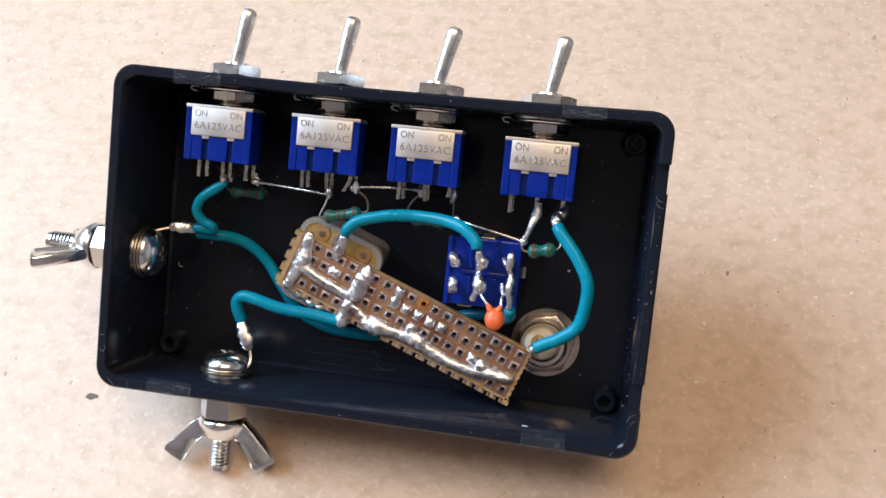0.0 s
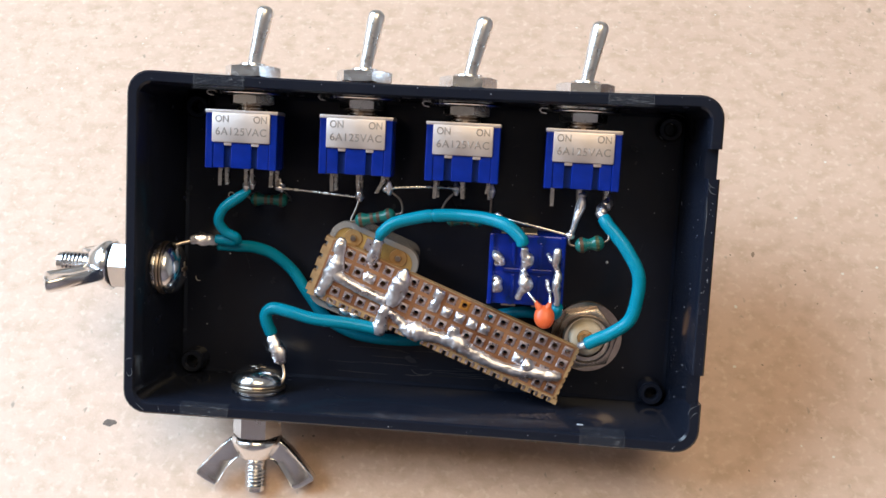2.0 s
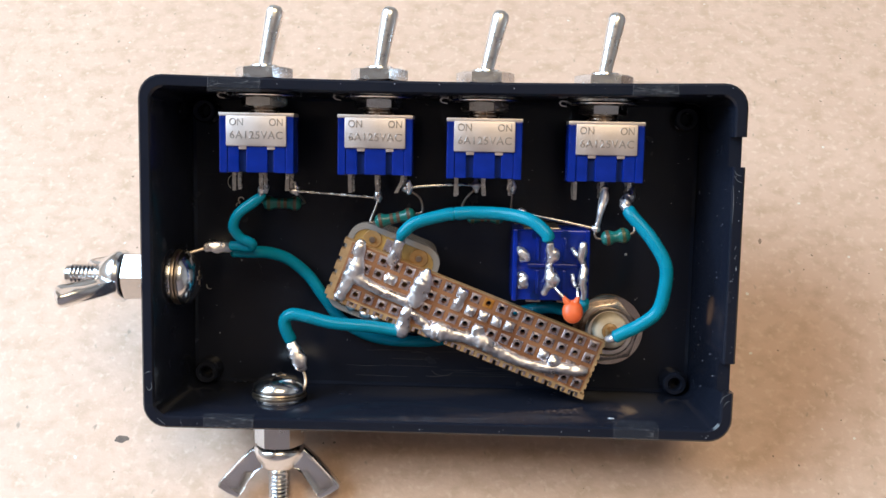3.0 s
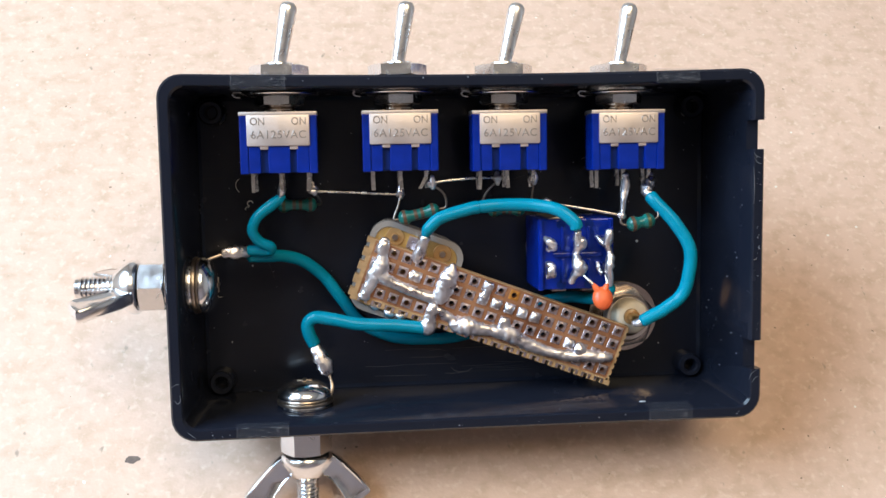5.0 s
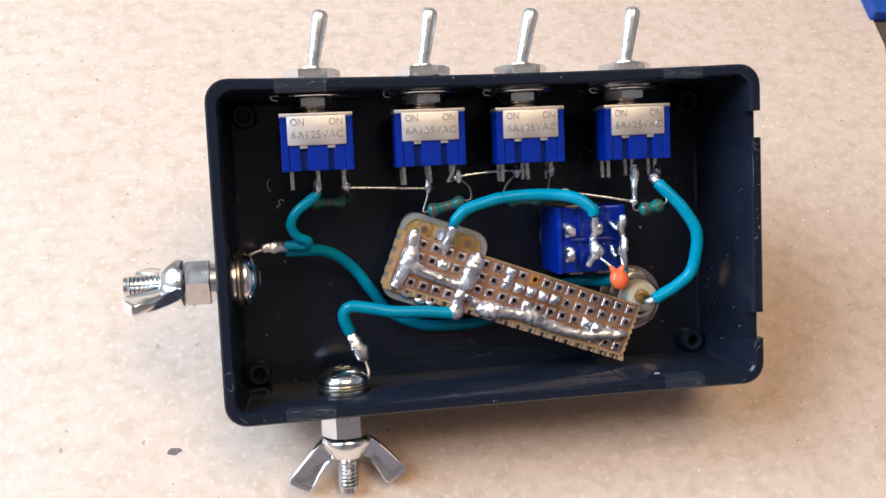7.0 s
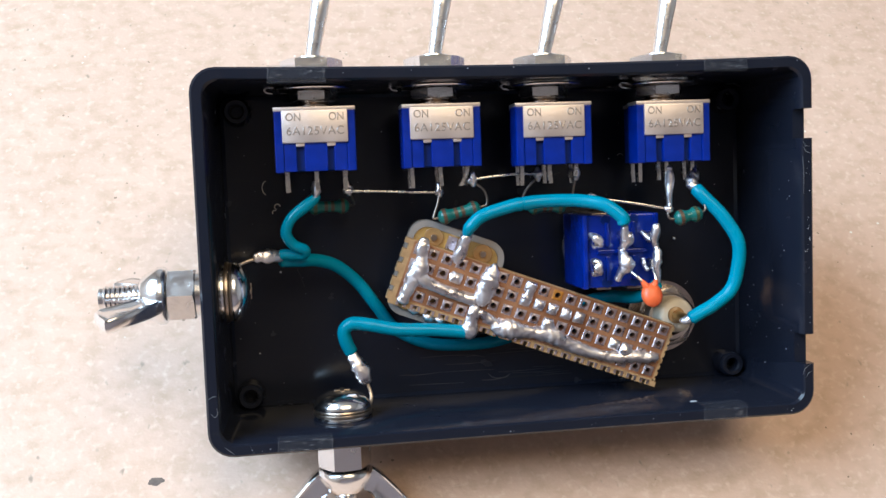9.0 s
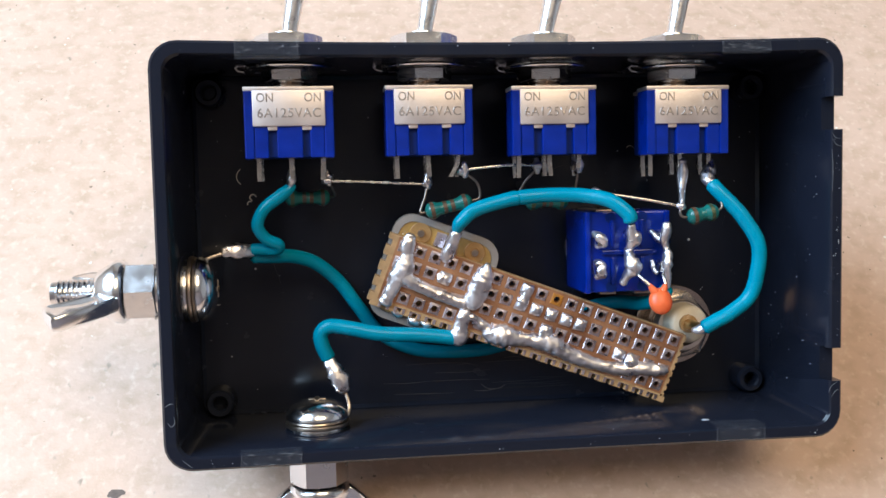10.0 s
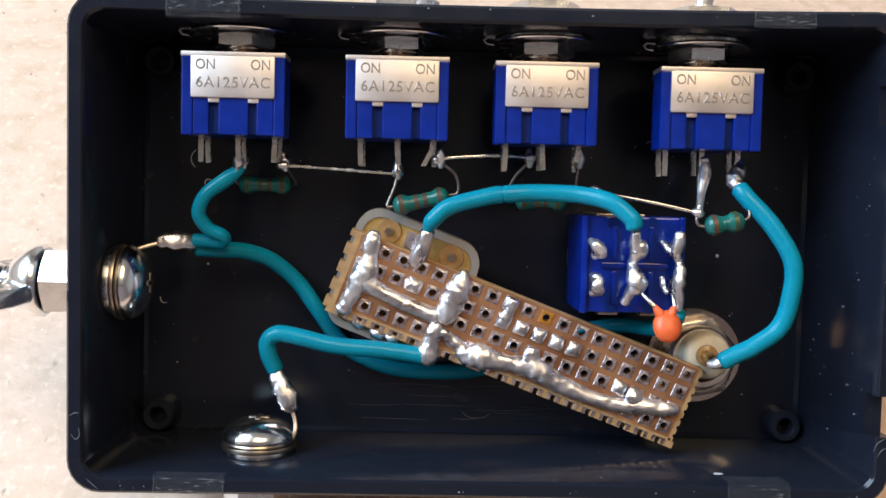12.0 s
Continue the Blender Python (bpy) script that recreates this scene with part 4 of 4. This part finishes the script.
# ---- marks on the paper, and what lies beyond it ----
def fleck(bm, x, y, r, stretch, turn, z=0.00003):
    n = 9
    vs = []
    for k in range(n):
        a = 2 * math.pi * k / n
        q = r * (1 + 0.35 * noise.noise(Vector((x * 900 + k, y * 900, 0))))
        px, py = q * math.cos(a) * stretch, q * math.sin(a)
        vs.append(bm.verts.new((x + px * math.cos(turn) - py * math.sin(turn), y + px * math.sin(turn) + py * math.cos(turn), z)))
    bm.faces.new(vs)


def flecks(name, places, material, label):
    bm = bmesh.new()
    for p in places:
        fleck(bm, *p)
    ob = structure(name, bm, material, label)
    tagged(ob, kind="stuff", category="flecks")


rnd = random.Random(4)
spot = bmesh.new()
for dx, dy, r in ((0, 0, 0.00085), (0.0009, 0.0001, 0.0005), (-0.0008, -0.0002, 0.0004)):
    fleck(spot, -0.0616 + dx, -0.0359 + dy, r, 1.3, 0.1, 0.00003 + r * 0.01)
tagged(structure("stain", spot, M_SPOT, "small dark grey-brown stain on the paper"), kind="structure")
DARK = [(-36.7, 74.2), (66.4, 52.7), (89.7, -14.7), (72.3, -40.1), (83.3, 13.2), (79.6, 10.3), (77.2, 6.6), (68.6, -13.1), (64.1, -35.8), (64.8, -45.9), (-84.9, 51.9), (-86, 52.4), (-96.4, 70.4), (-67.9, 8.5), (-69.7, 48.5), (-60.1, 73.5), (-68, 66.3), (75.1, -42.8), (68.7, -37.5), (81.3, 2.2)]
PALE = [(87.6, 40.7), (79.2, 24.2), (87.5, 10.1), (94.9, 12.2), (63.0, -13.9)]
dark = [(x * S, y * S, rnd.uniform(0.0001, 0.0002), rnd.uniform(1, 1.8), rnd.uniform(0, 3)) for x, y in DARK]
dark += [(rnd.uniform(-0.14, 0.13), rnd.uniform(-0.06, 0.12), abs(rnd.gauss(0, 0.00009)) + 0.00005, rnd.uniform(1, 2.2), rnd.uniform(0, 3)) for k in range(170)]
flecks("paper_flecks", dark, M_SPECK_D, "small brown flecks in the kraft paper")
pale = [(x * S, y * S, 0.0003, 1.2, 0.4) for x, y in PALE]
pale += [(rnd.uniform(-0.14, 0.13), rnd.uniform(-0.06, 0.12), abs(rnd.gauss(0, 0.00012)) + 0.00008, rnd.uniform(1, 2.0), rnd.uniform(0, 3)) for k in range(90)]
flecks("pale_flecks", pale, M_SPECK_L, "small pale flecks in the kraft paper")


def blue_folder():
    root = new("blue_folder")
    root.matrix_world = pose(0.17, 0.13, -0.0006, 0, 0, -4)
    ORIGIN[root] = Vector((0, 0, 0))
    tagged(root, "bright blue folder lying beside the kraft paper", "folder")
    part("cover", block(-31, 40, -52, 90, 0.05, 4.0, 0.8), M_BLUECLOTH, root)


blue_folder()


# ---- dust on the black plastic ----
def dust():
    bm = bmesh.new()
    r2 = random.Random(11)
    for k in range(210):
        x, y = r2.uniform(-46, 46), r2.uniform(-26, 26)
        z = FLOOR + 0.02
        if k % 4 == 0:
            x, y, z = r2.uniform(-48, 48), r2.choice((-28.9, 28.9)) + r2.uniform(-0.5, 0.5), H + 0.02
        if k % 7 == 1:
            z = r2.uniform(FLOOR + 3, H - 2)
            x, y = 47.35 + 0.02 * (z - FLOOR), r2.uniform(-24, 14)
        if k % 7 == 2:
            z = r2.uniform(FLOOR + 6, H - 1)
            x, y = r2.uniform(-20, 44), -27.36 - 0.02 * (z - FLOOR)
        if k % 9 == 0:
            x, y, z = 48.9 + r2.uniform(-0.5, 0.5), r2.uniform(-15, 15), H + 0.02
        q = abs(r2.gauss(0, 0.035)) + 0.03
        g = bmesh.ops.create_icosphere(bm, subdivisions=1, radius=q)
        for v in g["verts"]:
            v.co = Vector((x + v.co.x * 1.3, y + v.co.y, z + v.co.z * 0.5))
    for x, y, q in ((34.9, -0.9, 0.3), (27.6, 9.4, 0.12), (-14.0, -12.0, 0.12), (-21.6, -9.2, 0.13), (-38.4, -3.6, 0.2)):
        g = bmesh.ops.create_icosphere(bm, subdivisions=1, radius=q)
        for v in g["verts"]:
            v.co = Vector((x + v.co.x, y + v.co.y, FLOOR + 0.1 + v.co.z * 0.6))
    g = bmesh.ops.create_icosphere(bm, subdivisions=1, radius=1.0)
    for v in g["verts"]:
        v.co = Vector((30.5 + v.co.x * 0.7, -27.62 + v.co.y * 0.12, 25.2 + v.co.z * 0.4))
    for v in bm.verts:
        v.co *= S
    ob = structure("dust", bm, mat("grey_dust", (0.42, 0.44, 0.48), 0.9), "pale dust specks on the black plastic", BOX)
    tagged(ob, kind="stuff", category="dust")


dust()


def lint():
    bm = bmesh.new()
    for x, y, r, a0, a1, w in ((-39.4, 11.4, 1.5, 2.2, 4.1, 0.05), (-38.4, 8.0, 0.5, 0.2, 4.4, 0.09), (-38.9, 7.0, 0.4, 1.0, 3.6, 0.08), (24.6, 14.5, 0.8, 0.5, 2.5, 0.03), (-44.5, -8.6, 0.7, 3.0, 5.2, 0.05)):
        tube([(x + r * math.cos(a0 + (a1 - a0) * k / 4), y + r * math.sin(a0 + (a1 - a0) * k / 4), FLOOR + 0.1 + 0.1 * k, w) for k in range(5)], 0.05, 6, 4, 0.2, 0.8, bm)
    for v in bm.verts:
        v.co *= S
    tagged(structure("lint", bm, M_SPECK_L, "pale curled lint on the black plastic floor", BOX), kind="stuff", category="lint")


lint()


# ---- scratches on the floor of the box ----
def scratches():
    bm = bmesh.new()
    r3 = random.Random(5)
    z = FLOOR + 0.01
    arc = [(0.6 + 2.2 * math.cos(a), -24.0 + 1.3 * math.sin(a), z, 0.05) for a in (3.4, 4.0, 4.6, 5.2, 5.8)]
    tube(arc, 0.05, 6, 5, 0, 0.3, bm)
    for k in range(16):
        x, y, n = r3.uniform(-20, 10), r3.uniform(-25.5, -19), r3.uniform(3, 11)
        tube([(x, y, z, 0.012), (x + n / 2, y + r3.uniform(-0.15, 0.15), z, 0.03), (x + n, y + r3.uniform(-0.3, 0.3), z, 0.012)], 0.03, 5, 3, 0, 0.3, bm)
    for k in range(10):
        x, y, a, n = r3.uniform(-42, 42), r3.uniform(-20, 20), r3.uniform(0, 3.1), r3.uniform(1, 4)
        tube([(x, y, z, 0.01), (x + n * math.cos(a), y + n * math.sin(a), z, 0.025)], 0.02, 5, 3, 0, 0.3, bm)
    for v in bm.verts:
        v.co *= S
    ob = structure("scratches", bm, mat("scratched_plastic", (0.03, 0.03, 0.033), 0.45), "fine pale scratches in the black plastic floor", BOX)
    tagged(ob, kind="stuff", category="scratches")


scratches()


# ---- scuffs and crumpled tape on the rim ----
def rim_scuffs():
    bm = bmesh.new()
    r4 = random.Random(8)
    z = H + 0.03
    for pts in (((48.2, 15.9), (48.7, 15.2), (49.4, 15.0)), ((48.3, 15.0), (48.8, 14.2), (49.6, 13.9)), ((48.2, 13.4), (48.35, 10.5), (48.3, 7.2)),
                ((47.9, -23.2), (48.3, -22.2), (49.3, -21.5)), ((48.4, -23.8), (48.9, -23.0), (49.5, -22.7)),
                ((-49.4, -22.8), (-48.9, -23.4), (-48.4, -22.9), (-48.5, -22.0)), ((-49.7, -20.6), (-49.0, -20.2), (-48.5, -20.2)),
                ((-47.6, -28.2), (-46.8, -28.9), (-46.2, -29.4))):
        tube([(x, y, z, 0.05 if 0 < k < len(pts) - 1 else 0.02) for k, (x, y) in enumerate(pts)], 0.05, 6, 5, 0.2, 0.4, bm)
    for x0, x1, y0, y1, n in ((-38.2, -30.0, 27.8, 29.6, 9), (31.4, 38.4, 27.9, 29.4, 16), (-39.4, -31.2, -29.6, -27.9, 14), (30.4, 37.6, -29.6, -27.8, 8)):
        for k in range(n):
            x, y, a, q = r4.uniform(x0, x1), r4.uniform(y0, y1), r4.gauss(0, 0.5), r4.uniform(0.2, 0.9)
            tube([(x, y, H + 0.17, 0.015), (x + q * math.cos(a), y + q * math.sin(a) * 0.5, H + 0.18, 0.05), (x + 1.6 * q * math.cos(a), y + 0.4 * q * math.sin(a), H + 0.17, 0.015)], 0.04, 5, 3, 0.3, 0.4, bm)
        for x in (x0 - 0.1, x1 + 0.1):
            tube([(x + 0.08 * r4.uniform(-1, 1), y0 + (y1 - y0) * k / 3, H + 0.17, 0.02) for k in range(4)], 0.04, 5, 3, 0.3, 0.4, bm)
    for v in bm.verts:
        v.co *= S
    ob = structure("rim_scuffs", bm, mat("scuffed_rim", (0.13, 0.14, 0.155), 0.5), "pale scuffs and tape creases along the black rim", BOX)
    tagged(ob, kind="stuff", category="scuffs")


rim_scuffs()
